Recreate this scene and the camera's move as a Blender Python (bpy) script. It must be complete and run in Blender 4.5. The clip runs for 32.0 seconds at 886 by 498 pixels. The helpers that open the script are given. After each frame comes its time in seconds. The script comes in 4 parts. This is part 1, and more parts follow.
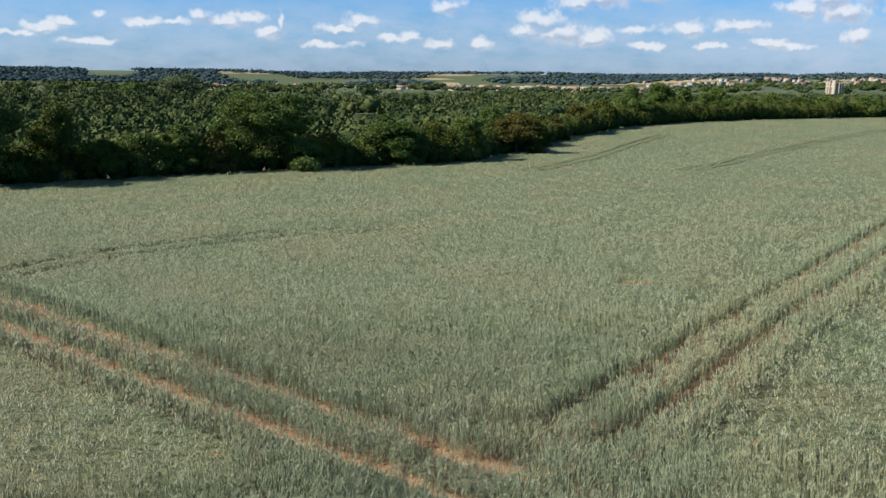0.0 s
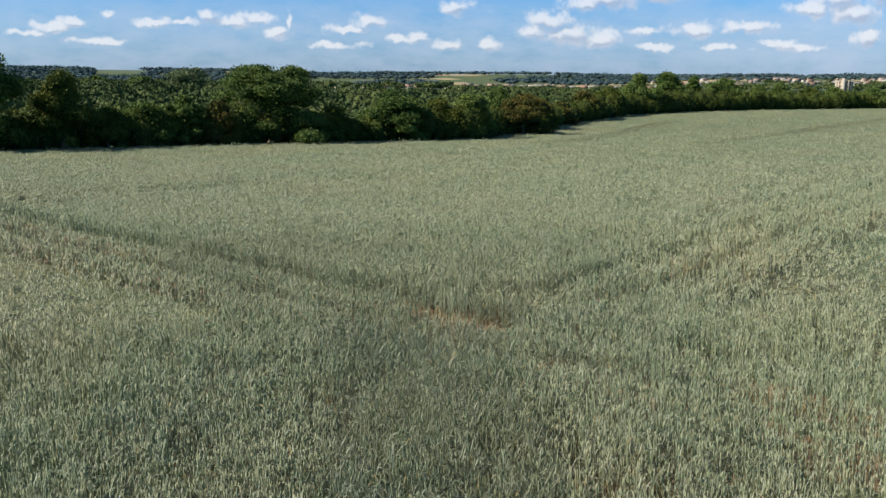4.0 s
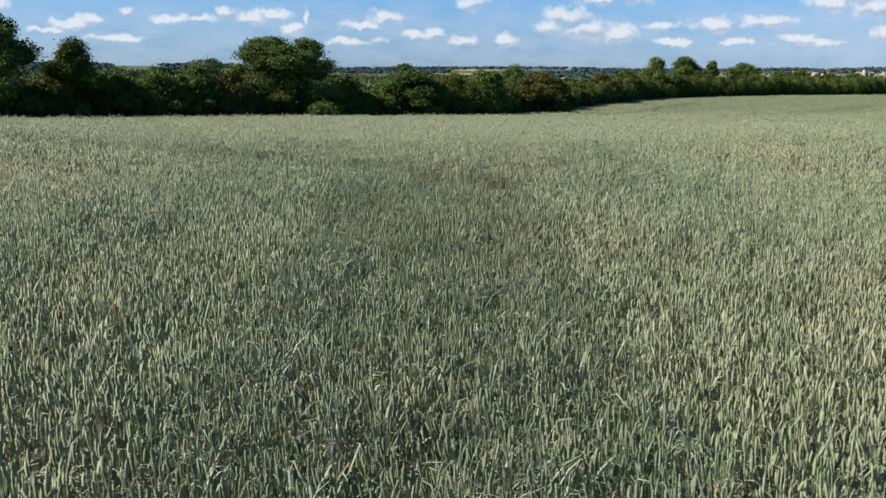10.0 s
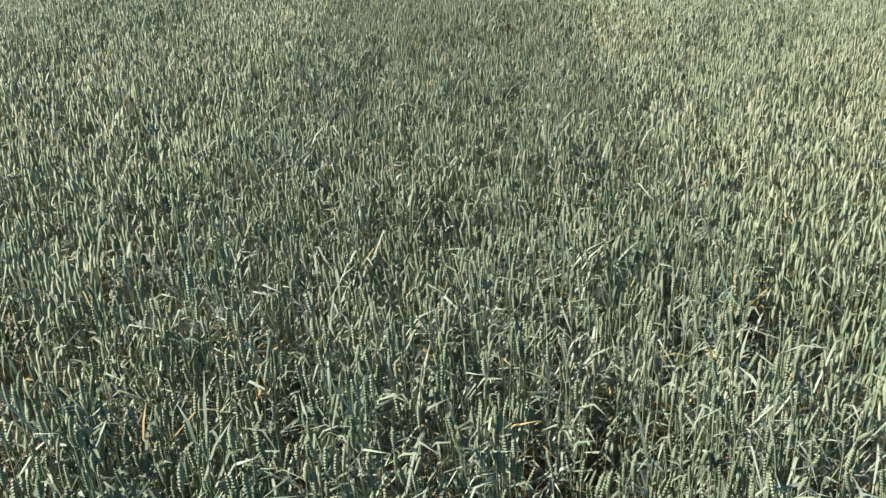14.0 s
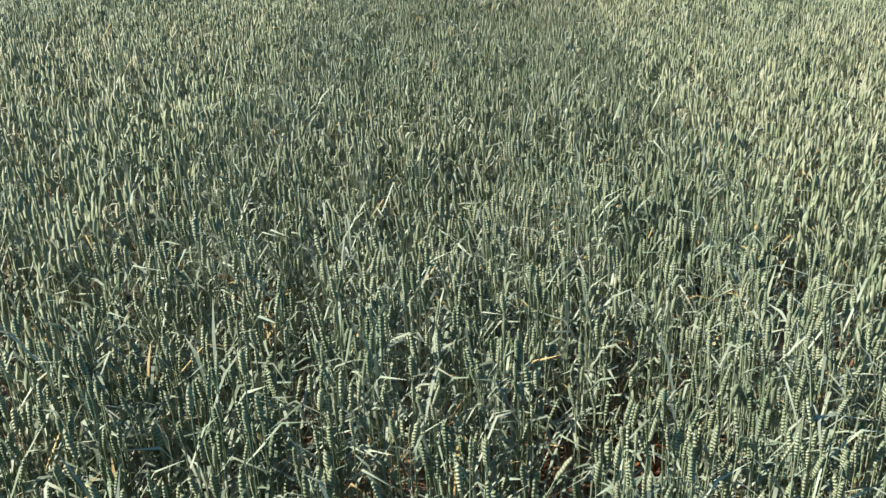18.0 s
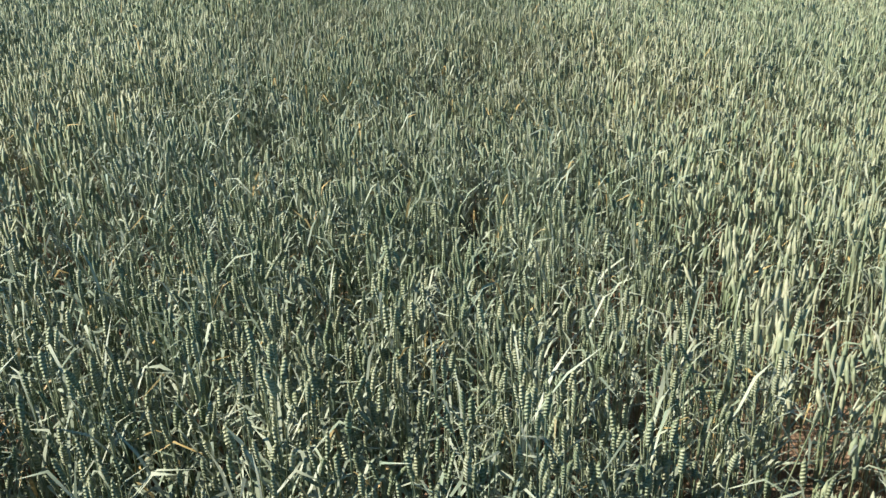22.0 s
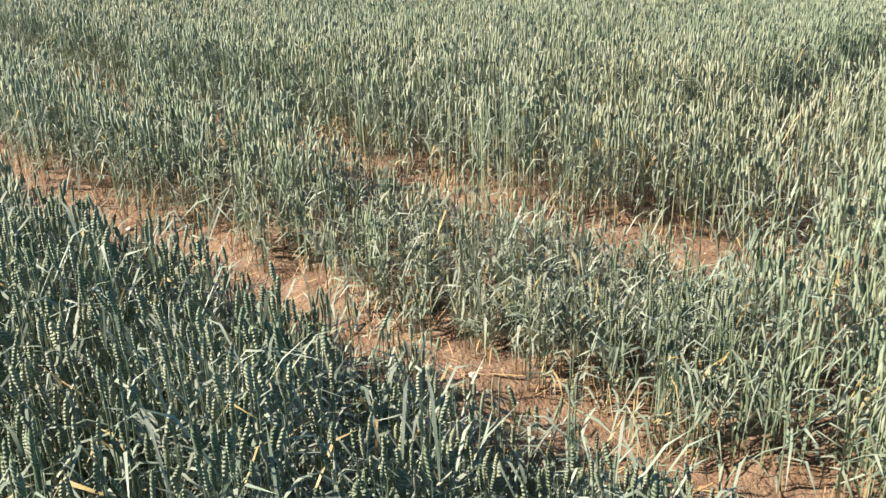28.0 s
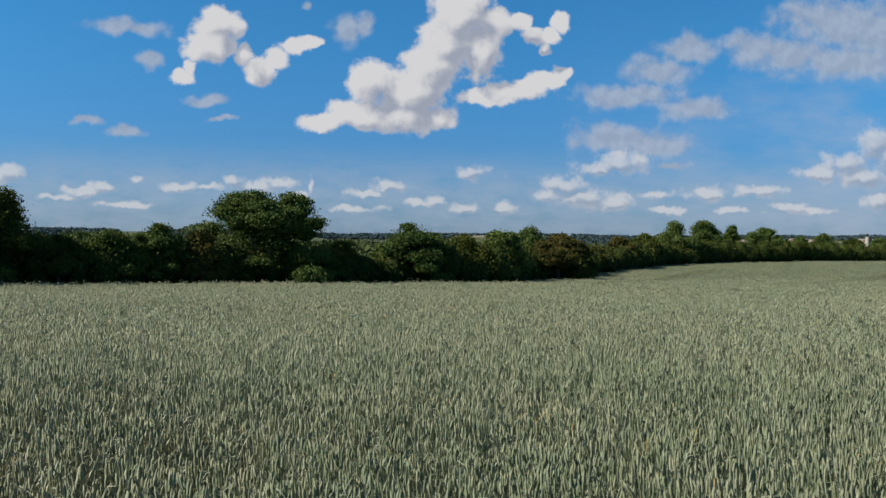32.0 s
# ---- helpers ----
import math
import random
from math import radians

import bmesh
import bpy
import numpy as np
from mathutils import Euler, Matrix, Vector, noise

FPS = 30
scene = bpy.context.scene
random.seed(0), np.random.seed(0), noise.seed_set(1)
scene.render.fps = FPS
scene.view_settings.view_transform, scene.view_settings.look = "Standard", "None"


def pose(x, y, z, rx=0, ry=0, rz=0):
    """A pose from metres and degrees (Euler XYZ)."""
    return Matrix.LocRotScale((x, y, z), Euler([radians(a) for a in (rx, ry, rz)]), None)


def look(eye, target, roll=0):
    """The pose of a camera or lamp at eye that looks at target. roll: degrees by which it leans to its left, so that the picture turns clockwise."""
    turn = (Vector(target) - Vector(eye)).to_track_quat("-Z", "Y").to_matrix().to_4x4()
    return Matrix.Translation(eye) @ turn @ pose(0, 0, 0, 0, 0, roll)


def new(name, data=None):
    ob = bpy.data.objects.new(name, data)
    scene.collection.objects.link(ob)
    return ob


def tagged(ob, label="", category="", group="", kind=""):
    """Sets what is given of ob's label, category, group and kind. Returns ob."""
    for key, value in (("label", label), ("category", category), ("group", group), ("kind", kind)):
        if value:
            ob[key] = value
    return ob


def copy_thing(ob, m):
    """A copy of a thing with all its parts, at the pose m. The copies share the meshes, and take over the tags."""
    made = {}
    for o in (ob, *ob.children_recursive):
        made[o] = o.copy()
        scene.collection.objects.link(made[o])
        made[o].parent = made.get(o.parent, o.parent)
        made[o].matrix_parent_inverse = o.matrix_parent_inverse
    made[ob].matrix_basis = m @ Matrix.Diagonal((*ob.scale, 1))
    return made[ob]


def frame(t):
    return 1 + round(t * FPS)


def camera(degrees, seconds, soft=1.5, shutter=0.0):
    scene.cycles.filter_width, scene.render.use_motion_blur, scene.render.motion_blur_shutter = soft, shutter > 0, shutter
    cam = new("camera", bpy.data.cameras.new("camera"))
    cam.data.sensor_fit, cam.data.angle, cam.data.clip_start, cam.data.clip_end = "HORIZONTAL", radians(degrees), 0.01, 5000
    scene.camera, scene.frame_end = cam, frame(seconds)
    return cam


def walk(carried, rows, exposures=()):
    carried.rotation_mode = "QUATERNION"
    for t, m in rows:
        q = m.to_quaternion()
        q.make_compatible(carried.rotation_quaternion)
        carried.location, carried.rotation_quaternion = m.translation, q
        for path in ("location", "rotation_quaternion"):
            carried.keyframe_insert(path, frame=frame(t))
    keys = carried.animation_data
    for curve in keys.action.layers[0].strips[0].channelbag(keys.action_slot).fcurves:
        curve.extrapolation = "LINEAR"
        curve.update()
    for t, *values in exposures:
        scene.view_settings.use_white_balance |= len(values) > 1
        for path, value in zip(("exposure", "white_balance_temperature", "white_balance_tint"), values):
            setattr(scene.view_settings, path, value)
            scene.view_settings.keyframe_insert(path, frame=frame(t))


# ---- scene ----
# ---------------------------------------------------------------- camera
cam = camera(52.4, 32.0, soft=1.5)
EXPOSURES = [(0.0, 0.98, 6700, 10), (10.3, 0.98, 6700, 10), (12.0, 1.50, 6550, 10), (22.0, 1.50, 6550, 10), (24.0, 1.58, 6550, 10), (26.0, 1.60, 6650, 12), (28.0, 1.62, 6700, 16),
             (29.6, 1.26, 6650, 12), (30.5, 0.92, 6750, 10), (32.0, 0.46, 6700, 10)]
SKY_STRENGTH, SKY_LOW, SKY_HIGH, SKY_TOP = 0.05, (0.36, 0.78, 1.55), (0.30, 1.10, 1.72), (0.62, 0.82, 0.84)
CLOUD_WHITE, CLOUD_GREY, CLOUD_VEIL, CLOUD_DULL = (9.3, 9.5, 10.0), (4.6, 5.2, 6.6), (5.4, 6.5, 8.4), (4.6, 5.6, 7.4)
DENSE = 540
PATH = [
    (0, (-2.140, -0.688, 7.874), 79.110, -0.486, -7.738),
    (0.5, (-2.089, -0.635, 7.501), 79.136, -0.499, -7.683),
    (1, (-2.076, -0.651, 7.107), 79.127, -0.551, -7.629),
    (1.5, (-2.024, -0.635, 6.759), 79.124, -0.587, -7.535),
    (2, (-2.004, -0.615, 6.435), 79.121, -0.534, -7.461),
    (2.5, (-1.970, -0.657, 6.075), 79.137, -0.556, -7.386),
    (3, (-1.963, -0.501, 5.717), 79.124, -0.546, -7.293),
    (3.5, (-1.939, -0.547, 5.322), 79.154, -0.575, -7.239),
    (5.5, (-1.639, -0.229, 3.858), 79.148, -0.552, -7.324),
    (6, (-1.555, -0.231, 3.614), 79.159, -0.518, -7.221),
    (6.5, (-1.501, -0.180, 3.353), 79.145, -0.362, -7.089),
    (7, (-1.512, -0.155, 3.117), 79.113, -0.316, -6.944),
    (7.5, (-1.538, -0.172, 2.881), 79.074, -0.357, -6.809),
    (8, (-1.590, -0.224, 2.669), 79.061, -0.357, -6.710),
    (8.5, (-1.611, -0.240, 2.503), 79.065, -0.400, -6.581),
    (9, (-1.603, -0.220, 2.409), 79.054, -0.404, -6.446),
    (9.5, (-1.598, -0.210, 2.424), 79.053, -0.467, -6.351),
    (10, (-1.607, -0.194, 2.434), 78.878, -0.420, -6.221),
    (10.5, (-1.615, -0.190, 2.429), 78.444, -0.405, -6.126),
    (11, (-1.619, -0.204, 2.416), 75.089, -0.397, -5.910),
    (11.5, (-1.627, -0.204, 2.411), 71.292, -0.497, -5.837),
    (12, (-1.609, -0.189, 2.403), 69.381, -0.437, -5.746),
    (12.5, (-1.607, -0.179, 2.396), 67.436, -0.386, -5.688),
    (13, (-1.622, -0.168, 2.396), 66.108, -0.328, -5.591),
    (13.5, (-1.632, -0.151, 2.392), 66.107, -0.324, -5.471),
    (15.5, (-1.700, -0.182, 2.247), 66.187, -0.200, -5.363),
    (16, (-1.700, -0.183, 2.197), 66.238, -0.312, -5.353),
    (16.5, (-1.703, -0.181, 2.175), 66.151, -0.309, -5.387),
    (17, (-1.696, -0.171, 2.151), 66.216, -0.309, -5.399),
    (17.5, (-1.691, -0.155, 2.135), 66.283, -0.342, -5.423),
    (18, (-1.701, -0.141, 2.143), 66.217, -0.389, -5.495),
    (18.5, (-1.702, -0.119, 2.144), 66.186, -0.458, -5.575),
    (19, (-1.672, -0.013, 2.145), 66.132, -0.441, -5.755),
    (19.5, (-1.593, 0.244, 2.142), 66.068, -0.396, -5.771),
    (20, (-1.497, 0.634, 2.139), 66.112, -0.336, -5.826),
    (20.5, (-1.384, 1.093, 2.131), 66.118, -0.394, -5.892),
    (21, (-1.253, 1.659, 2.118), 66.050, -0.418, -5.925),
    (21.5, (-1.122, 2.254, 2.107), 65.993, -0.497, -5.957),
    (22, (-0.998, 2.824, 2.103), 65.999, -0.661, -5.936),
    (22.5, (-0.901, 3.380, 2.114), 65.900, -0.882, -5.807),
    (23, (-0.836, 3.990, 2.072), 66.007, -0.600, -5.996),
    (23.5, (-0.754, 4.613, 2.033), 66.018, -0.484, -6.070),
    (24, (-0.656, 5.200, 1.968), 66.354, -0.903, -5.894),
    (24.5, (-0.617, 5.735, 1.957), 66.502, -1.090, -6.019),
    (25, (-0.587, 6.312, 1.965), 66.474, -0.984, -5.923),
    (25.5, (-0.567, 6.941, 1.930), 66.807, -1.044, -5.929),
    (27.5, (-0.235, 11.119, 1.812), 67.004, -0.635, -5.604),
    (28, (-0.196, 11.839, 1.789), 68.120, -0.656, -5.631),
    (28.5, (-0.135, 12.546, 1.781), 69.688, -0.602, -5.695),
    (29, (-0.133, 13.210, 1.767), 73.720, -0.441, -5.889),
    (29.5, (-0.202, 13.794, 1.784), 77.615, -0.586, -6.037),
    (30, (-0.296, 14.354, 1.791), 80.582, -0.517, -6.090),
    (30.5, (-0.426, 14.843, 1.790), 82.532, -0.515, -6.107),
    (31, (-0.537, 15.376, 1.801), 84.582, -0.499, -6.116),
    (31.5, (-0.641, 15.939, 1.820), 87.251, -0.549, -6.161),
    (32, (-0.690, 16.532, 1.834), 89.329, -0.579, -6.178),
]

walk(cam, [(t, pose(*eye, rx, ry, rz)) for t, eye, rx, ry, rz in PATH], EXPOSURES)

# ---------------------------------------------------------------- light
TO_SUN = Vector((-0.995, -0.03, 0.0)).normalized()
SUN_HEIGHT = radians(36)
sun_dir = (TO_SUN * math.cos(SUN_HEIGHT) + Vector((0, 0, math.sin(SUN_HEIGHT)))).normalized()
sun = new("sun", bpy.data.lights.new("sun", "SUN"))
sun.data.energy, sun.data.angle, sun.data.color = 5.0, radians(0.6), (1.0, 0.93, 0.82)
sun.matrix_world = look((0, 0, 60), Vector((0, 0, 60)) - sun_dir)


class Nodes:
    """A short way to write node trees."""

    def __init__(self, tree):
        self.t = tree
        tree.nodes.clear()

    def n(self, kind, **sets):
        node = self.t.nodes.new(kind)
        for key, value in sets.items():
            setattr_named(node, key, value)
        return node

    def link(self, a, b):
        self.t.links.new(a, b)

    def put(self, socket, value):
        if isinstance(value, bpy.types.NodeSocket):
            self.t.links.new(value, socket)
        else:
            socket.default_value = value

    def math(self, op, a, b=0.0, c=0.0, clamp=False):
        m = self.t.nodes.new("ShaderNodeMath")
        m.operation, m.use_clamp = op, clamp
        for s, v in zip(m.inputs, (a, b, c)):
            self.put(s, v)
        return m.outputs[0]

    def vec(self, op, a, b=(0, 0, 0)):
        m = self.t.nodes.new("ShaderNodeVectorMath")
        m.operation = op
        self.put(m.inputs[0], a)
        self.put(m.inputs[1], b)
        return m.outputs["Value" if op in ("LENGTH", "DOT_PRODUCT") else "Vector"]

    def noise(self, where, scale, detail=3.0, rough=0.5, dims="3D"):
        m = self.t.nodes.new("ShaderNodeTexNoise")
        m.noise_dimensions = dims
        self.put(m.inputs["Vector"], where)
        m.inputs["Scale"].default_value, m.inputs["Detail"].default_value, m.inputs["Roughness"].default_value = scale, detail, rough
        return m.outputs["Fac"]

    def step(self, v, lo, hi, a=0.0, b=1.0):
        m = self.t.nodes.new("ShaderNodeMapRange")
        m.interpolation_type = "SMOOTHSTEP"
        self.put(m.inputs[0], v)
        for i, k in enumerate((lo, hi, a, b)):
            m.inputs[i + 1].default_value = k
        return m.outputs[0]

    def mix(self, fac, a, b, blend="MIX"):
        m = self.t.nodes.new("ShaderNodeMix")
        m.data_type, m.blend_type = "RGBA", blend
        self.put(m.inputs["Factor"], fac)
        for s, v in zip([i for i in m.inputs if i.type == "RGBA"], (a, b)):
            self.put(s, v if isinstance(v, bpy.types.NodeSocket) else (*v, 1.0) if len(v) == 3 else v)
        return [o for o in m.outputs if o.type == "RGBA"][0]


def setattr_named(node, key, value):
    if key == "operation":
        node.operation = value
    elif key == "sky_type":
        node.sky_type = value


# Cumulus in the sky, as groups of puffs: across, up, half width, half height (tangents from due north).
CLOUD_TOWER = [(-0.025, 0.127, 0.030, 0.012), (0.017, 0.135, 0.044, 0.019), (0.026, 0.170, 0.029, 0.027), (0.067, 0.136, 0.050, 0.020), (0.070, 0.161, 0.044, 0.034),
              (0.092, 0.190, 0.035, 0.034), (0.110, 0.218, 0.033, 0.038), (0.124, 0.252, 0.041, 0.031), (0.149, 0.210, 0.026, 0.038), (0.167, 0.242, 0.022, 0.019), (0.105, 0.134, 0.019, 0.013)]
CLOUD_ARM = [(0.148, 0.158, 0.024, 0.011), (0.175, 0.164, 0.026, 0.013), (0.204, 0.171, 0.026, 0.013), (0.226, 0.178, 0.021, 0.011), (0.242, 0.189, 0.011, 0.010)]
CLOUD_HORN = [(0.192, 0.244, 0.015, 0.012), (0.209, 0.230, 0.016, 0.010), (0.227, 0.230, 0.013, 0.011), (0.238, 0.246, 0.013, 0.013), (0.222, 0.216, 0.008, 0.009)]
CLOUD_PAIR = [(-0.139, 0.232, 0.029, 0.020), (-0.148, 0.207, 0.030, 0.021), (-0.163, 0.200, 0.016, 0.013), (-0.177, 0.171, 0.016, 0.011), (-0.167, 0.183, 0.008, 0.009),
              (-0.111, 0.196, 0.010, 0.015), (-0.095, 0.178, 0.021, 0.017), (-0.076, 0.194, 0.015, 0.016), (-0.059, 0.207, 0.017, 0.010), (-0.040, 0.215, 0.014, 0.008)]
CLOUD_BITS = [(-0.249, 0.224, 0.024, 0.008), (-0.220, 0.221, 0.022, 0.007), (-0.211, 0.188, 0.012, 0.007), (-0.150, 0.150, 0.018, 0.005), (-0.275, 0.122, 0.015, 0.004),
              (-0.237, 0.112, 0.017, 0.005), (-0.001, 0.229, 0.015, 0.014), (0.019, 0.230, 0.010, 0.011), (-0.136, 0.127, 0.012, 0.003), (0.372, 0.085, 0.017, 0.004), (-0.046, 0.251, 0.005, 0.004)]
CLOUD_RIGHT = [(0.392, 0.220, 0.030, 0.014), (0.354, 0.194, 0.033, 0.014), (0.318, 0.164, 0.053, 0.014), (0.398, 0.153, 0.038, 0.012), (0.468, 0.223, 0.030, 0.017),
              (0.512, 0.215, 0.055, 0.016), (0.567, 0.256, 0.063, 0.025), (0.623, 0.245, 0.056, 0.033), (0.582, 0.211, 0.070, 0.016), (0.295, 0.116, 0.037, 0.014), (0.345, 0.113, 0.044, 0.012)]
CLOUD_LOW = [(0.286, 0.081, 0.026, 0.009), (0.309, 0.087, 0.033, 0.012), (0.247, 0.060, 0.029, 0.011), (0.228, 0.050, 0.020, 0.008), (0.267, 0.048, 0.033, 0.010), (0.303, 0.043, 0.024, 0.009),
              (0.584, 0.092, 0.028, 0.013), (0.553, 0.080, 0.029, 0.009), (0.618, 0.116, 0.021, 0.022), (0.605, 0.076, 0.035, 0.012), (0.140, 0.074, 0.023, 0.008), (0.636, 0.100, 0.021, 0.020)]
CLOUD_ROW = [(-0.278, 0.046, 0.020, 0.005), (-0.257, 0.052, 0.016, 0.006), (-0.225, 0.060, 0.007, 0.005), (-0.177, 0.053, 0.020, 0.005), (-0.147, 0.054, 0.014, 0.004), (-0.122, 0.061, 0.011, 0.008), (-0.099, 0.055, 0.027, 0.006), (-0.072, 0.060, 0.021, 0.005),
              (-0.050, 0.045, 0.014, 0.006), (-0.039, 0.055, 0.003, 0.010), (0.048, 0.057, 0.018, 0.008), (0.021, 0.049, 0.026, 0.004), (0.099, 0.042, 0.010, 0.006), (0.134, 0.034, 0.018, 0.006), (0.174, 0.035, 0.013, 0.007), (0.077, 0.040, 0.015, 0.004)]
CLOUD_EAST = [(0.416, 0.055, 0.024, 0.008), (0.474, 0.059, 0.036, 0.007), (0.512, 0.042, 0.021, 0.005), (-0.354, 0.063, 0.015, 0.011), (0.623, 0.048, 0.018, 0.011), (0.353, 0.052, 0.020, 0.005),
              (0.447, 0.036, 0.027, 0.004), (0.543, 0.037, 0.025, 0.004), (-0.236, 0.033, 0.030, 0.004), (-0.301, 0.040, 0.023, 0.004), (0.006, 0.032, 0.031, 0.004), (0.366, 0.035, 0.024, 0.004)]

world = bpy.data.worlds.new("sky")
scene.world = world
world.use_nodes = True
g = Nodes(world.node_tree)
out = g.n("ShaderNodeOutputWorld")
sky = g.n("ShaderNodeTexSky", sky_type="NISHITA")
sky.sun_disc = False
sky.sun_elevation, sky.sun_rotation = SUN_HEIGHT, math.atan2(TO_SUN.x, TO_SUN.y)
sky.air_density, sky.dust_density, sky.ozone_density = 1.0, 0.6, 1.6
co = g.n("ShaderNodeTexCoord").outputs["Generated"]
sep = g.n("ShaderNodeSeparateXYZ")
g.link(co, sep.inputs[0])
ahead = g.math("MAXIMUM", sep.outputs[1], 0.05)
flat = g.n("ShaderNodeCombineXYZ")
g.link(g.math("DIVIDE", sep.outputs[0], ahead), flat.inputs[0])
g.link(g.math("DIVIDE", sep.outputs[2], ahead), flat.inputs[1])
uv = flat.outputs[0]
uvs = g.n("ShaderNodeSeparateXYZ")
g.link(uv, uvs.inputs[0])
height = uvs.outputs[1]


def wobble(where, scale, amount):
    tex = g.n("ShaderNodeTexNoise")
    g.put(tex.inputs["Vector"], where)
    tex.inputs["Scale"].default_value, tex.inputs["Detail"].default_value, tex.inputs["Roughness"].default_value = scale, 5.0, 0.50
    off = g.vec("SUBTRACT", tex.outputs["Color"], (0.5, 0.5, 0.5))
    return g.vec("ADD", where, g.vec("MULTIPLY", off, (amount, amount, 0.0)))


def puffs(where, groups):
    best = None
    for cloud in groups:
        for u, v, a, b in cloud:
            d = g.vec("LENGTH", g.vec("MULTIPLY", g.vec("SUBTRACT", where, (u, v, 0)), (1 / a, 1 / b, 0)))
            k = g.math("SUBTRACT", 1.0, d)
            best = k if best is None else g.math("SMOOTH_MAX", best, k, 0.18)
    return best


crisp = [CLOUD_TOWER, CLOUD_ARM, CLOUD_HORN, CLOUD_PAIR]
low = [CLOUD_LOW, CLOUD_ROW, CLOUD_EAST]
hazy = [CLOUD_BITS, CLOUD_RIGHT]
bent = wobble(uv, 34.0, 0.022)
bent_fine = wobble(uv, 70.0, 0.014)
tall, small = puffs(bent, crisp), puffs(bent_fine, low)
heap = g.math("MAXIMUM", tall, small)
heap_lit = g.math("MAXIMUM", puffs(g.vec("ADD", bent, (-0.016, 0.020, 0.0)), crisp), puffs(g.vec("ADD", bent_fine, (-0.004, 0.007, 0.0)), low))
grain = g.noise(uv, 46.0, 6.0, 0.55)
grain_lit = g.noise(g.vec("ADD", uv, (-0.005, 0.007, 0.0)), 46.0, 6.0, 0.55)
rough_edge = g.math("SUBTRACT", grain, 0.5)
cover = g.math("MAXIMUM", g.step(g.math("ADD", tall, g.math("MULTIPLY", rough_edge, 1.2)), -0.10, 0.30),
               g.math("MULTIPLY", g.step(g.math("ADD", small, g.math("MULTIPLY", rough_edge, 2.8)), -0.36, 0.60), 0.68))
veil_heap = puffs(wobble(uv, 26.0, 0.030), hazy)
veil_cover = g.math("MULTIPLY", g.step(g.math("ADD", veil_heap, g.math("MULTIPLY", rough_edge, 2.0)), -0.65, 0.50), 0.85)
# streaks of thin cloud low over the land and to the right
stretched = g.vec("MULTIPLY", uv, (1.0, 2.6, 1.0))
low_band = g.math("MULTIPLY", g.step(height, 0.110, 0.045), g.step(height, -0.02, 0.0))
streaks = g.math("MULTIPLY", g.step(g.noise(stretched, 21.0, 8.0, 0.6), 0.02, 0.70), low_band)
right_veil = g.math("MULTIPLY", g.math("MULTIPLY", g.step(uvs.outputs[0], 0.20, 0.6), g.step(height, 0.30, 0.10)),
                    g.step(g.noise(stretched, 6.0, 7.0, 0.6), 0.34, 0.68))
far_high = g.math("MULTIPLY", g.step(g.noise(co, 4.0, 7.0, 0.6), 0.58, 0.70), g.step(sep.outputs[2], 0.30, 0.45))
slope = g.math("ADD", g.math("MULTIPLY", g.math("SUBTRACT", heap, heap_lit), 0.95), g.math("MULTIPLY", g.math("SUBTRACT", grain, grain_lit), 1.0))
shade = g.step(slope, -0.30, 0.55)
rim = g.math("MULTIPLY", g.step(heap, 0.45, -0.05), 0.35)
white = g.mix(g.math("ADD", shade, rim, 0.0, True), CLOUD_GREY, CLOUD_WHITE)
veil_shade = g.step(g.math("SUBTRACT", grain, grain_lit), -0.12, 0.16)
veil_white = g.mix(veil_shade, CLOUD_DULL, CLOUD_VEIL)
tint = g.mix(g.step(sep.outputs[2], 0.30, 0.60), g.mix(g.step(height, 0.0, 0.27), SKY_LOW, SKY_HIGH), SKY_TOP)
sky_col = g.mix(1.0, sky.outputs[0], tint, "MULTIPLY")
col = g.mix(g.math("MULTIPLY", streaks, 0.55), sky_col, CLOUD_VEIL)
col = g.mix(g.math("MULTIPLY", right_veil, 0.50), col, CLOUD_VEIL)
col = g.mix(g.math("MULTIPLY", far_high, 0.5), col, CLOUD_VEIL)
col = g.mix(veil_cover, col, veil_white)
col = g.mix(cover, col, white)
bg = g.n("ShaderNodeBackground")
g.link(col, bg.inputs[0])
bg.inputs[1].default_value = SKY_STRENGTH
g.link(bg.outputs[0], out.inputs[0])


# ---------------------------------------------------------------- materials
def material(name, build, rough=0.8, spec=0.3, thin=0.0):
    m = bpy.data.materials.new(name)
    m.use_nodes = True
    k = Nodes(m.node_tree)
    o = k.n("ShaderNodeOutputMaterial")
    b = k.n("ShaderNodeBsdfPrincipled")
    b.inputs["Roughness"].default_value, b.inputs["Specular IOR Level"].default_value = rough, spec
    k.link(b.outputs[0], o.inputs[0])
    where = k.n("ShaderNodeNewGeometry").outputs["Position"]
    colour, bump, strength, distance = build(k, where)
    if thin:
        # thin green tissue lets some light through
        through_ = k.n("ShaderNodeBsdfTranslucent")
        k.put(through_.inputs["Color"], colour)
        both = k.n("ShaderNodeMixShader")
        both.inputs[0].default_value = thin
        k.link(b.outputs[0], both.inputs[1])
        k.link(through_.outputs[0], both.inputs[2])
        k.link(both.outputs[0], o.inputs[0])
    k.put(b.inputs["Base Color"], colour if isinstance(colour, bpy.types.NodeSocket) else (*colour, 1))
    if bump is not None:
        bn = k.n("ShaderNodeBump")
        bn.inputs["Strength"].default_value, bn.inputs["Distance"].default_value = strength, distance
        k.put(bn.inputs["Height"], bump)
        k.link(bn.outputs[0], b.inputs["Normal"])
    return m


def island(k):
    return k.n("ShaderNodeNewGeometry").outputs["Random Per Island"]


def each(k):
    return k.n("ShaderNodeObjectInfo").outputs["Random"]


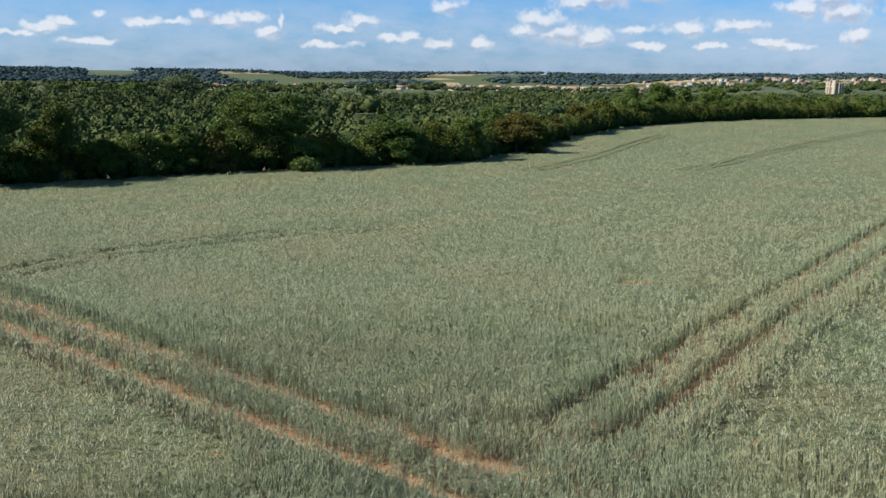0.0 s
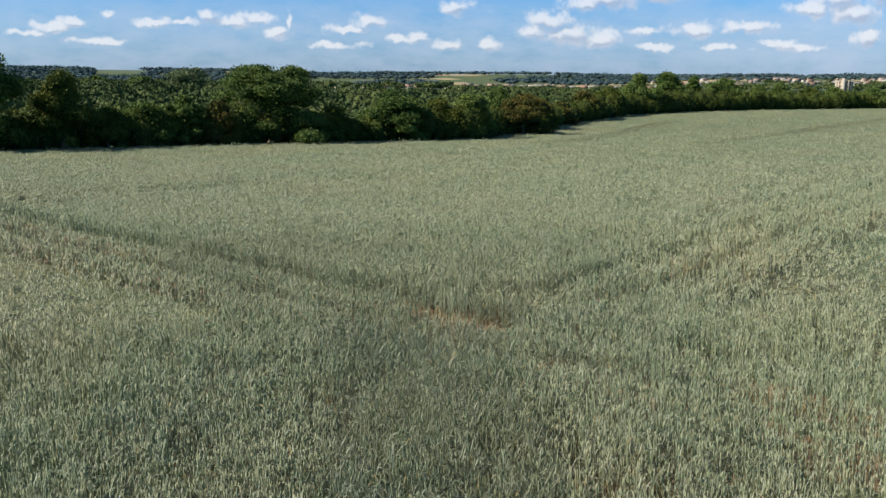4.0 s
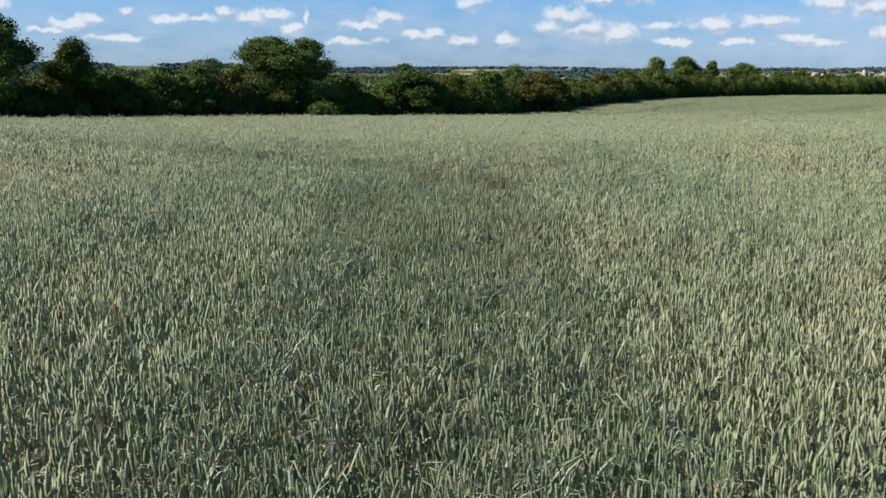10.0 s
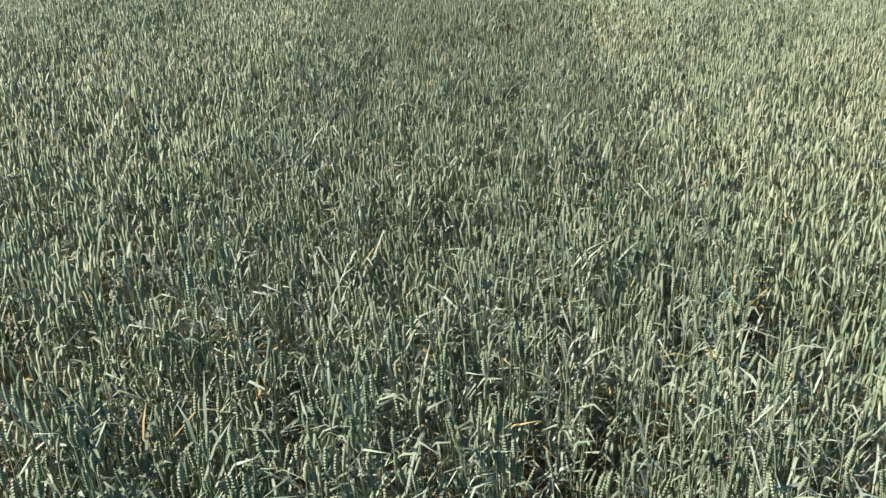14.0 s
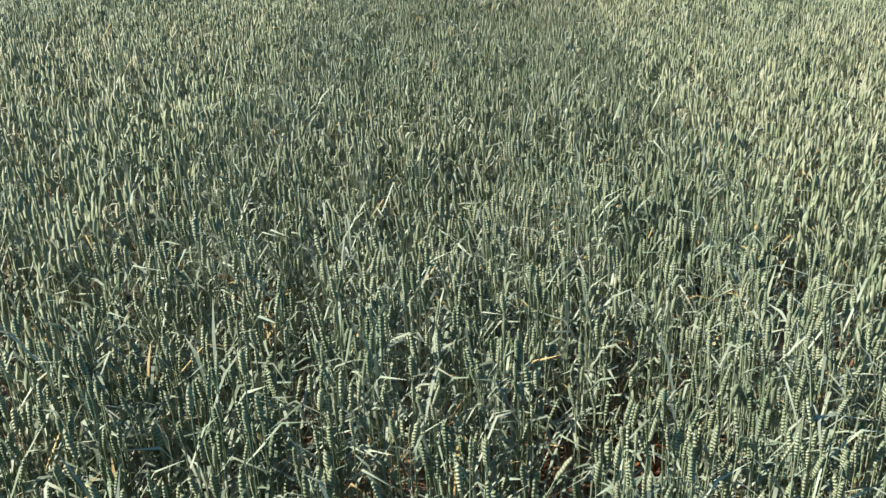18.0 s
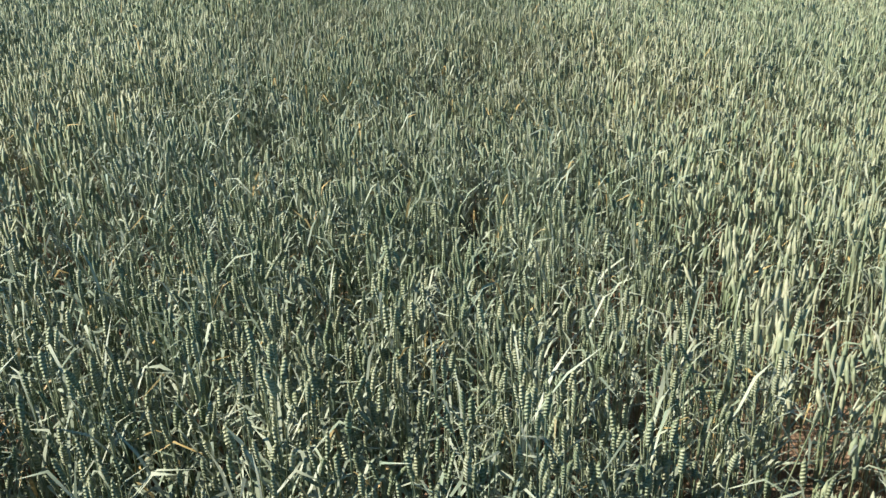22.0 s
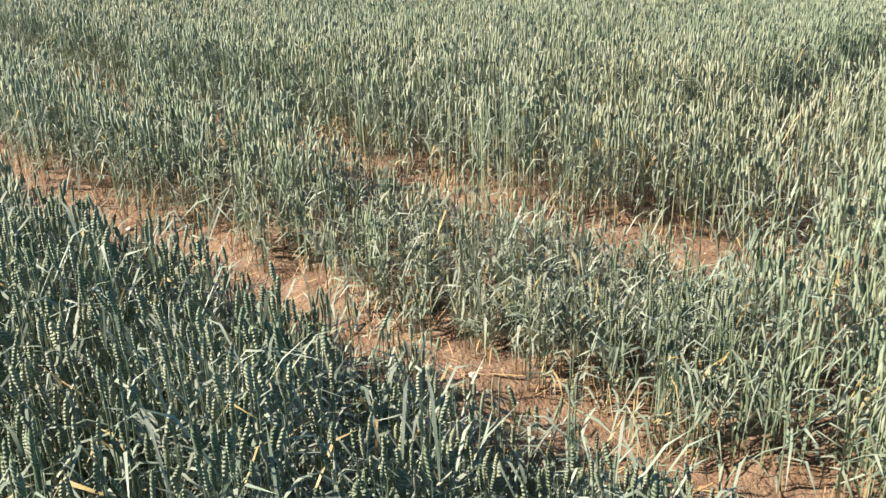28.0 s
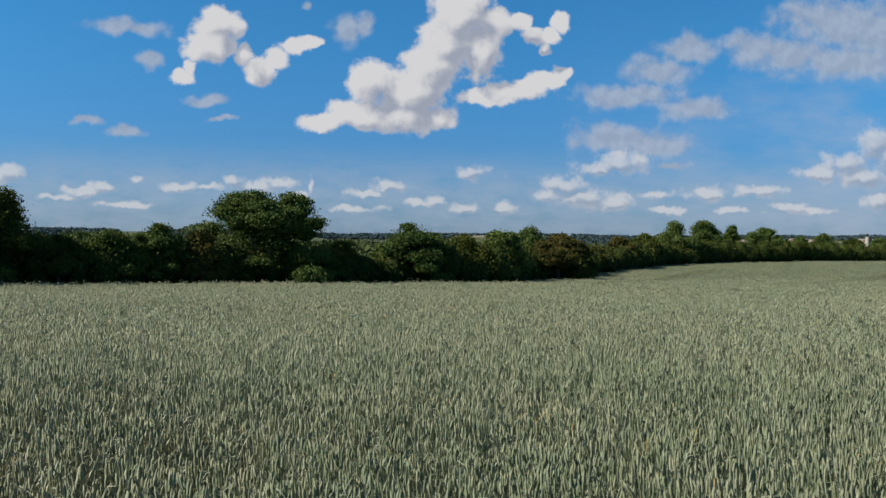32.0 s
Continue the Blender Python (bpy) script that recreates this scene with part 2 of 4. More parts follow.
def crop_colour(k, where, fresh, dry, pale):
    """Green, bluish and drying patches over the whole field."""
    wide = k.step(k.noise(where, 0.16, 3.0, 0.55), 0.42, 0.66)
    mid = k.step(k.noise(where, 0.9, 3.0, 0.55), 0.40, 0.70)
    c = k.mix(k.math("MULTIPLY", mid, 0.55), fresh, pale)
    c = k.mix(k.math("MULTIPLY", wide, 0.65), c, dry)
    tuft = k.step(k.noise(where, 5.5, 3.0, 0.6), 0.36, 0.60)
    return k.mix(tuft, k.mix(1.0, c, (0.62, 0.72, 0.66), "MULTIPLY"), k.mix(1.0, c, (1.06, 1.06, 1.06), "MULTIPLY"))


def ear_build(k, where):
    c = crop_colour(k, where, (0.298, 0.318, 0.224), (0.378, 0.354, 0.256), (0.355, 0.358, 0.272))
    c = k.mix(island(k), k.mix(1.0, c, (0.76, 0.81, 0.75), "MULTIPLY"), k.mix(1.0, c, (1.08, 1.06, 1.04), "MULTIPLY"))
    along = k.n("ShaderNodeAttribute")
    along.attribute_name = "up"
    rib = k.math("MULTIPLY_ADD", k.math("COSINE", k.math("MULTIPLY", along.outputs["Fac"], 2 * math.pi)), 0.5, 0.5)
    # Spikelets paler; the shade in the clefts between them is put into the colour.
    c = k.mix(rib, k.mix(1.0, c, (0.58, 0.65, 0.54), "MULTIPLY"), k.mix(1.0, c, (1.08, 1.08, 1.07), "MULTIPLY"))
    grain = k.math("ADD", rib, k.math("MULTIPLY", k.noise(where, 190.0, 2.0), 0.3))
    return c, grain, 0.8, 0.004


def stem_build(k, where):
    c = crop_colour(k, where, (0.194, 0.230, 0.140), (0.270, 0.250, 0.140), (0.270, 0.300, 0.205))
    up = k.n("ShaderNodeAttribute")
    up.attribute_name = "up"
    c = k.mix(k.math("MULTIPLY", k.step(up.outputs["Fac"], 0.36, 0.02), 0.85), c, (0.25, 0.16, 0.08))
    c = k.mix(k.math("MULTIPLY", island(k), 0.5), c, k.mix(1.0, c, (0.55, 0.62, 0.60), "MULTIPLY"))
    return c, None, 0, 0


def leaf_build(k, where):
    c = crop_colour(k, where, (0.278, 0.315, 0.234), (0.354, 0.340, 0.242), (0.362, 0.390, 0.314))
    r = island(k)
    c = k.mix(k.step(r, 0.955, 0.965), c, (0.48, 0.34, 0.13))
    c = k.mix(k.math("MULTIPLY", r, 0.35), c, (0.080, 0.110, 0.076))
    return c, None, 0, 0


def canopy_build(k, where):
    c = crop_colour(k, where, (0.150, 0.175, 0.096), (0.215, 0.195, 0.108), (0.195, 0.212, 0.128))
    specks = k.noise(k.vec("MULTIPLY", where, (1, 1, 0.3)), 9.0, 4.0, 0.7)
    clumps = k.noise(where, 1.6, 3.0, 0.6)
    # Hollows of the bump are coloured dark for the shade in gaps between ears.
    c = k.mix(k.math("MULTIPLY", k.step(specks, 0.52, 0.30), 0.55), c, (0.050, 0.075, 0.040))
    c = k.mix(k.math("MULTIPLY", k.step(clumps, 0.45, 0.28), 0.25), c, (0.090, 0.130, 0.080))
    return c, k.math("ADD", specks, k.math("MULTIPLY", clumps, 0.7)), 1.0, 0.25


def soil_build(k, where):
    clods = k.noise(where, 9.0, 6.0, 0.65)
    fine = k.noise(where, 55.0, 4.0, 0.6)
    wide = k.noise(where, 0.8, 3.0)
    c = k.mix(k.step(clods, 0.35, 0.68), (0.130, 0.085, 0.055), (0.250, 0.172, 0.114))
    c = k.mix(k.math("MULTIPLY", k.step(wide, 0.4, 0.7), 0.5), c, (0.215, 0.140, 0.085))
    cracks = k.n("ShaderNodeTexVoronoi")
    cracks.feature = "DISTANCE_TO_EDGE"
    k.put(cracks.inputs["Vector"], where)
    cracks.inputs["Scale"].default_value = 5.0
    crack = k.step(cracks.outputs["Distance"], 0.05, 0.0)
    c = k.mix(k.math("MULTIPLY", crack, 0.7), c, (0.16, 0.09, 0.05))
    # beyond the field: pasture, stubble and ploughed land in large parcels
    parcel = k.n("ShaderNodeTexVoronoi")
    k.put(parcel.inputs["Vector"], k.vec("MULTIPLY", where, (0.55, 1.0, 0.0)))
    parcel.inputs["Scale"].default_value = 0.0042
    tone = k.n("ShaderNodeSeparateXYZ")
    k.link(parcel.outputs["Color"], tone.inputs[0])
    grass = k.mix(k.noise(where, 0.05, 4.0), (0.050, 0.070, 0.034), (0.080, 0.102, 0.050))
    land = k.mix(k.step(tone.outputs[0], 0.78, 0.81), grass, (0.270, 0.225, 0.130))
    land = k.mix(k.step(tone.outputs[1], 0.74, 0.78), land, (0.070, 0.092, 0.060))
    dist = k.vec("LENGTH", k.vec("MULTIPLY", where, (1, 1, 0)))
    c = k.mix(k.step(dist, 60.0, 74.0), c, land)
    return c, k.math("ADD", clods, k.math("MULTIPLY", fine, 0.35)), 0.9, 0.05


def foliage(dark, light, tan, tan_amount, scale=0.55):
    def build(k, where):
        r = island(k)
        c = k.mix(r, dark, light)
        patch = k.step(k.noise(where, scale, 3.0), 0.42, 0.62)
        c = k.mix(k.math("MULTIPLY", patch, tan_amount), c, tan)
        return c, None, 0, 0
    return build


def plain(a, b, scale, bump=0.3, depth=0.02):
    def build(k, where):
        n1 = k.noise(where, scale, 4.0, 0.6)
        n2 = k.noise(where, scale * 7.0, 3.0, 0.6)
        return k.mix(k.math("ADD", k.math("MULTIPLY", n1, 0.7), k.math("MULTIPLY", n2, 0.3)), a, b), n2, bump, depth
    return build


def thing_tint(a, b):
    def build(k, where):
        return k.mix(each(k), a, b), k.noise(where, 1.5, 3.0), 0.3, 0.05
    return build


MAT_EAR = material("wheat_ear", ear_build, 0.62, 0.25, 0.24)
MAT_STEM = material("wheat_stem", stem_build, 0.55, 0.3)
MAT_LEAF = material("wheat_leaf", leaf_build, 0.55, 0.28, 0.22)
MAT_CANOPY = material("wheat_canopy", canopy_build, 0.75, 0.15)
MAT_TRODDEN = material("trodden_crop", plain((0.085, 0.105, 0.055), (0.16, 0.155, 0.085), 1.2), 0.9, 0.1)
MAT_SOIL = material("soil", soil_build, 0.95, 0.1)
MAT_STRAW = material("straw", plain((0.32, 0.21, 0.10), (0.46, 0.33, 0.17), 20.0), 0.7)
MAT_STONE = material("stone", plain((0.40, 0.33, 0.26), (0.58, 0.50, 0.42), 30.0), 0.85)
MAT_BARK = material("bark", plain((0.060, 0.045, 0.030), (0.130, 0.100, 0.070), 6.0, 0.8), 0.9)
MAT_OAK = material("oak_leaves", foliage((0.027, 0.056, 0.013), (0.090, 0.142, 0.031), (0.102, 0.128, 0.023), 0.45), 0.7, 0.15, 0.12)
MAT_THORN = material("hawthorn_leaves", foliage((0.025, 0.045, 0.008), (0.078, 0.102, 0.019), (0.108, 0.110, 0.018), 0.5), 0.75, 0.12, 0.1)
MAT_BROWN = material("plum_leaves", foliage((0.036, 0.041, 0.010), (0.092, 0.085, 0.020), (0.102, 0.075, 0.018), 0.5), 0.8, 0.1)
MAT_LIGHT = material("maple_leaves", foliage((0.043, 0.075, 0.014), (0.106, 0.146, 0.029), (0.136, 0.170, 0.060), 0.4), 0.8, 0.15)
MAT_GREY = material("willow_leaves", foliage((0.075, 0.105, 0.048), (0.150, 0.185, 0.090), (0.12, 0.14, 0.07), 0.4), 0.75, 0.1)
# Cores of crowns and hedge: the shade among leaves is painted as dark green.
MAT_SHADE = material("foliage_shade", plain((0.014, 0.026, 0.006), (0.032, 0.046, 0.010), 2.0), 0.9, 0.1)
MAT_WOODS = material("woods", foliage((0.014, 0.028, 0.012), (0.046, 0.068, 0.024), (0.086, 0.104, 0.038), 0.75, 0.045), 0.85, 0.05)
# Haze over the far ridge is put into this bluish colour.
MAT_HAZED_WOODS = material("hazed_woods", foliage((0.030, 0.050, 0.058), (0.040, 0.064, 0.070), (0.046, 0.068, 0.072), 0.4, 0.01), 0.9, 0.0)
MAT_BRICK = material("brick_wall", thing_tint((0.230, 0.175, 0.140), (0.400, 0.370, 0.330)), 0.85)
MAT_RENDER = material("rendered_wall", thing_tint((0.255, 0.240, 0.217), (0.390, 0.375, 0.345)), 0.8)
MAT_TILE = material("roof_tile", thing_tint((0.20, 0.115, 0.085), (0.24, 0.185, 0.155)), 0.8)
MAT_SLATE = material("roof_slate", thing_tint((0.128, 0.120, 0.120), (0.224, 0.200, 0.192)), 0.7)
MAT_TOWER = material("tower_brick", plain((0.28, 0.21, 0.155), (0.35, 0.27, 0.20), 0.6), 0.85)
MAT_PALE = material("pale_concrete", plain((0.238, 0.212, 0.178), (0.315, 0.289, 0.246), 0.5), 0.8)
MAT_PANE = material("dark_pane", plain((0.03, 0.035, 0.04), (0.06, 0.07, 0.08), 1.0), 0.2, 0.6)


# ---------------------------------------------------------------- the lie of the land
def lattice(ix, iy, seed):
    h = (ix.astype(np.int64) * 374761393 + iy.astype(np.int64) * 668265263 + seed * 974634541) & 0x7FFFFFFF
    h = ((h ^ (h >> 13)) * 1274126177) & 0x7FFFFFFF
    return ((h ^ (h >> 16)) & 0xFFFFFF) / float(0xFFFFFF)


def vnoise(x, y, size, seed=0):
    """Smooth noise from 0 to 1 with features of that size in metres."""
    x, y = np.asarray(x, float) / size, np.asarray(y, float) / size
    ix, iy = np.floor(x), np.floor(y)
    fx, fy = x - ix, y - iy
    fx, fy = fx * fx * (3 - 2 * fx), fy * fy * (3 - 2 * fy)
    a, b = lattice(ix, iy, seed), lattice(ix + 1, iy, seed)
    c, d = lattice(ix, iy + 1, seed), lattice(ix + 1, iy + 1, seed)
    return (a * (1 - fx) + b * fx) * (1 - fy) + (c * (1 - fx) + d * fx) * fy


def smooth(v, lo, hi):
    k = np.clip((np.asarray(v, float) - lo) / (hi - lo), 0, 1)
    return k * k * (3 - 2 * k)


def softplus(u, w):
    return w * np.log1p(np.exp(np.clip(u / w, -40, 40)))


HEDGE = [(-60, 58), (-28.5, 80.5), (-14.2, 92), (0, 101.5), (17.9, 111), (23.7, 127.7), (30.2, 135.7), (42.8, 161.7), (65, 194), (86.6, 213), (106.5, 223), (136, 233.5), (159, 240), (200, 246)]
hx, hy = np.array(HEDGE, float).T


def land(x, y):
    """Height of the ground: a field that tips away to a hedge, a vale and low hills beyond."""
    x, y = np.asarray(x, float), np.asarray(y, float)
    near = -0.0141 * (y - 17.5) - 0.022 * softplus(y - 22, 3) + 0.023 * softplus(y - 128, 8)
    near = near - 7.5 * smooth(y - np.interp(x, hx, hy), 12, 150) * smooth(y, 1100, 500)
    r = np.hypot(x, y)
    across = x / np.maximum(y, 1.0)
    start = 2000 - 1100 * smooth(across, 0.30, 0.50)
    top = 13 + 9 * smooth(across, -0.05, -0.3) + 8 * smooth(across, 0.35, 0.6) + 9 * (vnoise(across * 9, 0 * x, 1.0, 5) - 0.5)
    top = np.where(y < 200, 25.0, top)
    s = smooth((r - start) / np.maximum(3900 - start, 1), 0, 1)
    near = np.where(y < -200, -0.0141 * (-200 - 17.5), near)
    z = near * (1 - s) + top * s
    return z - 40 * smooth(r, 4000, 4600) + smooth(r, 300, 900) * 3 * (vnoise(x, y, 240, 7) - 0.5)


# Wheel tracks: a straight pair, and a pair that leaves it in a bend.
TRACK_NEAR = [(-30, 50.0), (-11.8, 28.3), (-9.8, 25.9), (-7.65, 23.3), (-5.9, 21.4), (-4.2, 19.5), (-2.9, 18.0), (-2.2, 17.2), (-1.55, 16.55), (-0.8, 15.75), (-0.1, 14.95), (0.45, 14.3), (1.0, 13.8), (1.5, 13.35), (2.1, 12.55), (2.8, 11.75), (4.2, 10.1), (9.5, 4.0)]
TRACK_FAR = [(-28, 50.4), (-13.3, 32.8), (-11.0, 30.1), (-8.5, 27.05), (-6.5, 24.8), (-4.7, 22.75), (-3.15, 20.95), (-1.78, 19.35), (-0.6, 18.1), (-0.05, 17.4), (0.35, 16.8), (0.9, 16.3), (1.5, 15.75), (2.5, 14.65), (3.6, 13.4), (4.5, 12.4), (6.3, 10.4), (11.5, 4.4)]
TRACK_IN = [(0.2, 17.5), (0.9, 17.6), (1.8, 17.5), (2.85, 17.85), (4.45, 19.4), (6.45, 21.4), (9.5, 24.75), (13.5, 28.95), (19.5, 35.5), (29.1, 46.0), (44, 62), (70, 90)]
TRACK_OUT = [(0.6, 16.45), (1.3, 16.2), (1.9, 16.0), (2.75, 16.1), (3.8, 16.6), (5.1, 17.65), (6.16, 18.65), (7.85, 20.5), (10.8, 23.85), (16.1, 29.45), (24.1, 37.8), (34, 48), (46, 61), (72, 88.5)]
TRACK_LEFT = [(-19, 36), (-15.9, 39.6), (-15.0, 41.3), (-13.8, 43.1), (-12.2, 44.6), (-9.9, 46.6), (-5, 49.5), (3, 52)]
TRACK_HILL = [(20, 96), (25.8, 105.1), (35.0, 121.5), (48.7, 147.4), (65.9, 173.7)]
TRACK_SLOPE = [(36.7, 93.3), (51.1, 111.4), (65.8, 130.9), (83.1, 150.2), (104.2, 170.5), (125, 190)]
BARE = [(0.02, 17.35, 0.42), (0.45, 16.62, 0.32), (-0.42, 17.95, 0.30), (0.45, 14.30, 0.32), (-0.70, 15.62, 0.30), (-1.4, 16.5, 0.28), (1.0, 16.32, 0.24), (1.75, 15.95, 0.26), (2.6, 16.15, 0.15), (2.75, 17.7, 0.20), (1.05, 13.75, 0.25),
        (-2.16, 3.05, 0.11), (-0.80, 2.12, 0.12), (-1.22, 1.75, 0.11), (-0.95, 1.90, 0.09), (-1.14, 2.2, 0.08), (10.8, 34.3, 0.8), (-2.0, 5.6, 0.08)]


def to_line(x, y, line):
    best = np.full(np.shape(x), 1e9)
    for (ax, ay), (bx, by) in zip(line, line[1:]):
        dx, dy = bx - ax, by - ay
        k = np.clip(((x - ax) * dx + (y - ay) * dy) / (dx * dx + dy * dy), 0, 1)
        best = np.minimum(best, np.hypot(x - ax - k * dx, y - ay - k * dy))
    return best


def shifted(line, d):
    return [(x + d, y - d) for x, y in line]


def openness(x, y, far=True):
    """1 on a bare wheel track or patch, 0 in standing wheat."""
    x, y = np.asarray(x, float), np.asarray(y, float)
    ragged = 0.22 * (vnoise(x, y, 0.30, 3) - 0.5) + 0.16 * (vnoise(x, y, 1.1, 4) - 0.5)
    hub = np.hypot(x - 0.3, y - 16)
    half = 0.30 - 0.06 * smooth(hub, 2.5, 7) + ragged * (1 - 0.4 * smooth(hub, 4, 9))
    o = np.zeros(np.shape(x))
    for line in (TRACK_NEAR, TRACK_FAR, TRACK_IN, TRACK_OUT):
        d = to_line(x, y, line) - (0.07 * smooth(x, -1.5, -3.0) if line in (TRACK_NEAR, TRACK_FAR) else 0.03 * smooth(x, 2.8, 4.0))
        # to the near right the straight pair is half overgrown
        grown = smooth(x, 1.8, 5.0) * smooth(y, 15.5, 12.5) if line in (TRACK_NEAR, TRACK_FAR) else 0
        if line is TRACK_IN:
            grown = 0.85 * smooth(x, 2.7, 2.2)
        if line is TRACK_FAR:
            grown = np.maximum(grown, smooth(x, 0.5, 1.1) * smooth(x, 6.0, 3.0))
        o = np.maximum(o, smooth(d, half + 0.06, half - 0.06) * (1 - 0.6 * grown))
    for line in (TRACK_LEFT, shifted(TRACK_LEFT, 1.3)) if not far else (TRACK_LEFT, shifted(TRACK_LEFT, 1.3), TRACK_HILL, shifted(TRACK_HILL, 1.3), TRACK_SLOPE, shifted(TRACK_SLOPE, 1.3)):
        o = np.maximum(o, 0.85 * smooth(to_line(x, y, line), 0.46 + ragged, 0.22 + ragged))
    for bx, by, br in BARE:
        o = np.maximum(o, smooth(np.hypot(x - bx, y - by), br * 1.25 + ragged * 0.8, br * 0.7 + ragged * 0.8))
    return o


def mesh_from(name, verts, faces, mat, smooth_shade=False):
    """A mesh from arrays: faces is one array of equal-sided faces, or a list of such arrays."""
    me = bpy.data.meshes.new(name)
    faces = [np.asarray(f, np.int32) for f in (faces if isinstance(faces, list) else [faces]) if len(f)]
    verts = np.asarray(verts, np.float32)
    me.vertices.add(len(verts))
    me.vertices.foreach_set("co", verts.ravel())
    loops = np.concatenate([f.ravel() for f in faces])
    counts = np.concatenate([np.full(len(f), f.shape[1], np.int32) for f in faces])
    me.loops.add(len(loops))
    me.loops.foreach_set("vertex_index", loops)
    me.polygons.add(len(counts))
    me.polygons.foreach_set("loop_start", np.concatenate([[0], np.cumsum(counts)[:-1]]).astype(np.int32))
    if smooth_shade:
        me.polygons.foreach_set("use_smooth", np.ones(len(counts), bool))
    me.materials.append(mat)
    me.update(calc_edges=True)
    return me


def grid_faces(nx, ny):
    i = (np.arange(ny - 1)[:, None] * nx + np.arange(nx - 1)[None, :]).ravel()
    return np.stack([i, i + 1, i + nx + 1, i + nx], 1)


def spaced(fine_lo, fine_hi, step, lo, hi, growth):
    """Even steps in the middle, growing outwards."""
    mid = list(np.arange(fine_lo, fine_hi, step))
    up, s = [fine_hi], step
    while up[-1] < hi:
        s *= growth
        up.append(up[-1] + s)
    down, s = [fine_lo], step
    while down[-1] > lo:
        s *= growth
        down.append(down[-1] - s)
    return np.array(sorted(set(np.round(mid + up + down, 4))))


def relief(x, y):
    """Clods, and tracks pressed a little into the soil."""
    near = smooth(np.hypot(x, y - 14), 40, 20)
    o = openness(x, y)
    lumps = 0.10 * (vnoise(x, y, 0.45, 11) - 0.5) + 0.095 * (vnoise(x, y, 0.19, 12) - 0.5)
    return near * (lumps - 0.05 * o)


# ---------------------------------------------------------------- ground
gx = spaced(-6.0, 6.0, 0.12, -4700, 4700, 1.13)
gy = spaced(9.5, 21.5, 0.12, -4700, 4700, 1.13)
X, Y = np.meshgrid(gx, gy)
Z = land(X, Y) + relief(X, Y)
ground = new("ground", mesh_from("ground", np.stack([X.ravel(), Y.ravel(), Z.ravel()], 1), grid_faces(len(gx), len(gy)), MAT_SOIL, True))
tagged(ground, "reddish brown cracked soil under the crop, pasture and stubble beyond", "ground", kind="structure")

# ---------------------------------------------------------------- wheat
rng = np.random.default_rng(7)


def in_field(x, y, slack=-0.6):
    edge = np.interp(x, hx, hy)
    return (y < edge + slack) & (x > -70) & (x < 200)


def axis(y):
    return -1.62 + 0.105 * y


def end_cone(x, y):
    """The fan of crop before the last station of the flight."""
    return (np.abs(x + 0.7 - 0.105 * (y - 16.5)) < 0.58 * (y - 16.5) + 2.5) & (y > 15)


def zone(x, y):
    """0: beside the flight path, 1: near, 2: farther, 9: none."""
    # the zones run into one another unevenly
    off = np.abs(x - axis(y)) + 1.5 * smooth(y, 8, 14) * (vnoise(x, y, 0.7, 51) - 0.5)
    y = y + 4.5 * smooth(y, 17, 20) * (vnoise(x, y, 0.8, 52) - 0.5) * (np.abs(off) > 1.5)
    z = np.full(np.shape(x), 9)
    z[(off < 0.60 * np.maximum(y, 0) + 3.0) & (y > 4) & (y < 250)] = 2
    z[(off < 2.2 + 0.25 * np.maximum(y, 0)) & (off < 4.2) & (y > -2.5) & (y < 20)] = 1
    z[end_cone(x, y) & (y < 24.5)] = 1
    z[(off < 1.15 + 0.02 * y) & (y > 0.6) & (y < 15.6)] = 0
    return z


def tufts(x0, x1, y0, y1, density, per_tuft, want):
    """Stalks in tufts over a rectangle: places, and how tall the tuft is."""
    s = math.sqrt(per_tuft / density)
    tx, ty = [v.ravel() for v in np.meshgrid(np.arange(x0, x1, s), np.arange(y0, y1, s))]
    tx, ty = tx + rng.uniform(-0.5, 0.5, len(tx)) * s, ty + rng.uniform(-0.5, 0.5, len(tx)) * s
    thin = 0.72 + 0.28 * smooth(vnoise(tx, ty, 0.9, 22), 0.25, 0.5) - 0.7 * smooth(vnoise(tx, ty, 0.55, 23), 0.88, 0.96)
    if want == 2:
        wall = np.where((beside_track(tx, ty) < 1.1) & (ty < 60), 3.2, 1.0)
        thin = thin * np.minimum(1.0, wall * 260 * (8 / view_distance(tx, ty)) ** 1.42 / density)
    keep = (rng.random(len(tx)) < thin) & (zone(tx, ty) == want) & in_field(tx, ty)
    tx, ty = tx[keep], ty[keep]
    tall = np.repeat(rng.normal(0, 1, len(tx)), per_tuft)
    x = np.repeat(tx, per_tuft) + rng.normal(0, 0.23 * s, len(tall))
    y = np.repeat(ty, per_tuft) + rng.normal(0, 0.23 * s, len(tall))
    keep = (rng.random(len(x)) > openness(x, y) * 1.03) & (rng.random(len(x)) < 0.92)
    return x[keep], y[keep], tall[keep]


def view_distance(x, y):
    """How near the flight comes to this part of the crop, in metres."""
    d = np.where(y > 16, y, np.maximum(8.0, 1.5 * np.abs(x - axis(y))))
    return np.where(end_cone(x, y), np.maximum(y - 15.5, 3.0), d)


def beside_track(x, y):
    return np.minimum.reduce([to_line(x, y, line) for line in (TRACK_NEAR, TRACK_FAR, TRACK_IN, TRACK_OUT)])


def stunted(x, y):
    """1 where the crop was driven over and has grown again, low and leafy."""
    along, across = (x - 0.5) * 0.68 - (y - 15.75) * 0.73, (x - 0.5) * 0.73 + (y - 15.75) * 0.68
    low = smooth(np.hypot(0.7 * along, across), 1.0, 0.65)
    return np.maximum(low, 0.65 * smooth(to_line(x, y, TRACK_NEAR), 0.75, 0.4) * smooth(np.hypot(x, y - 15.2), 2.6, 1.6))


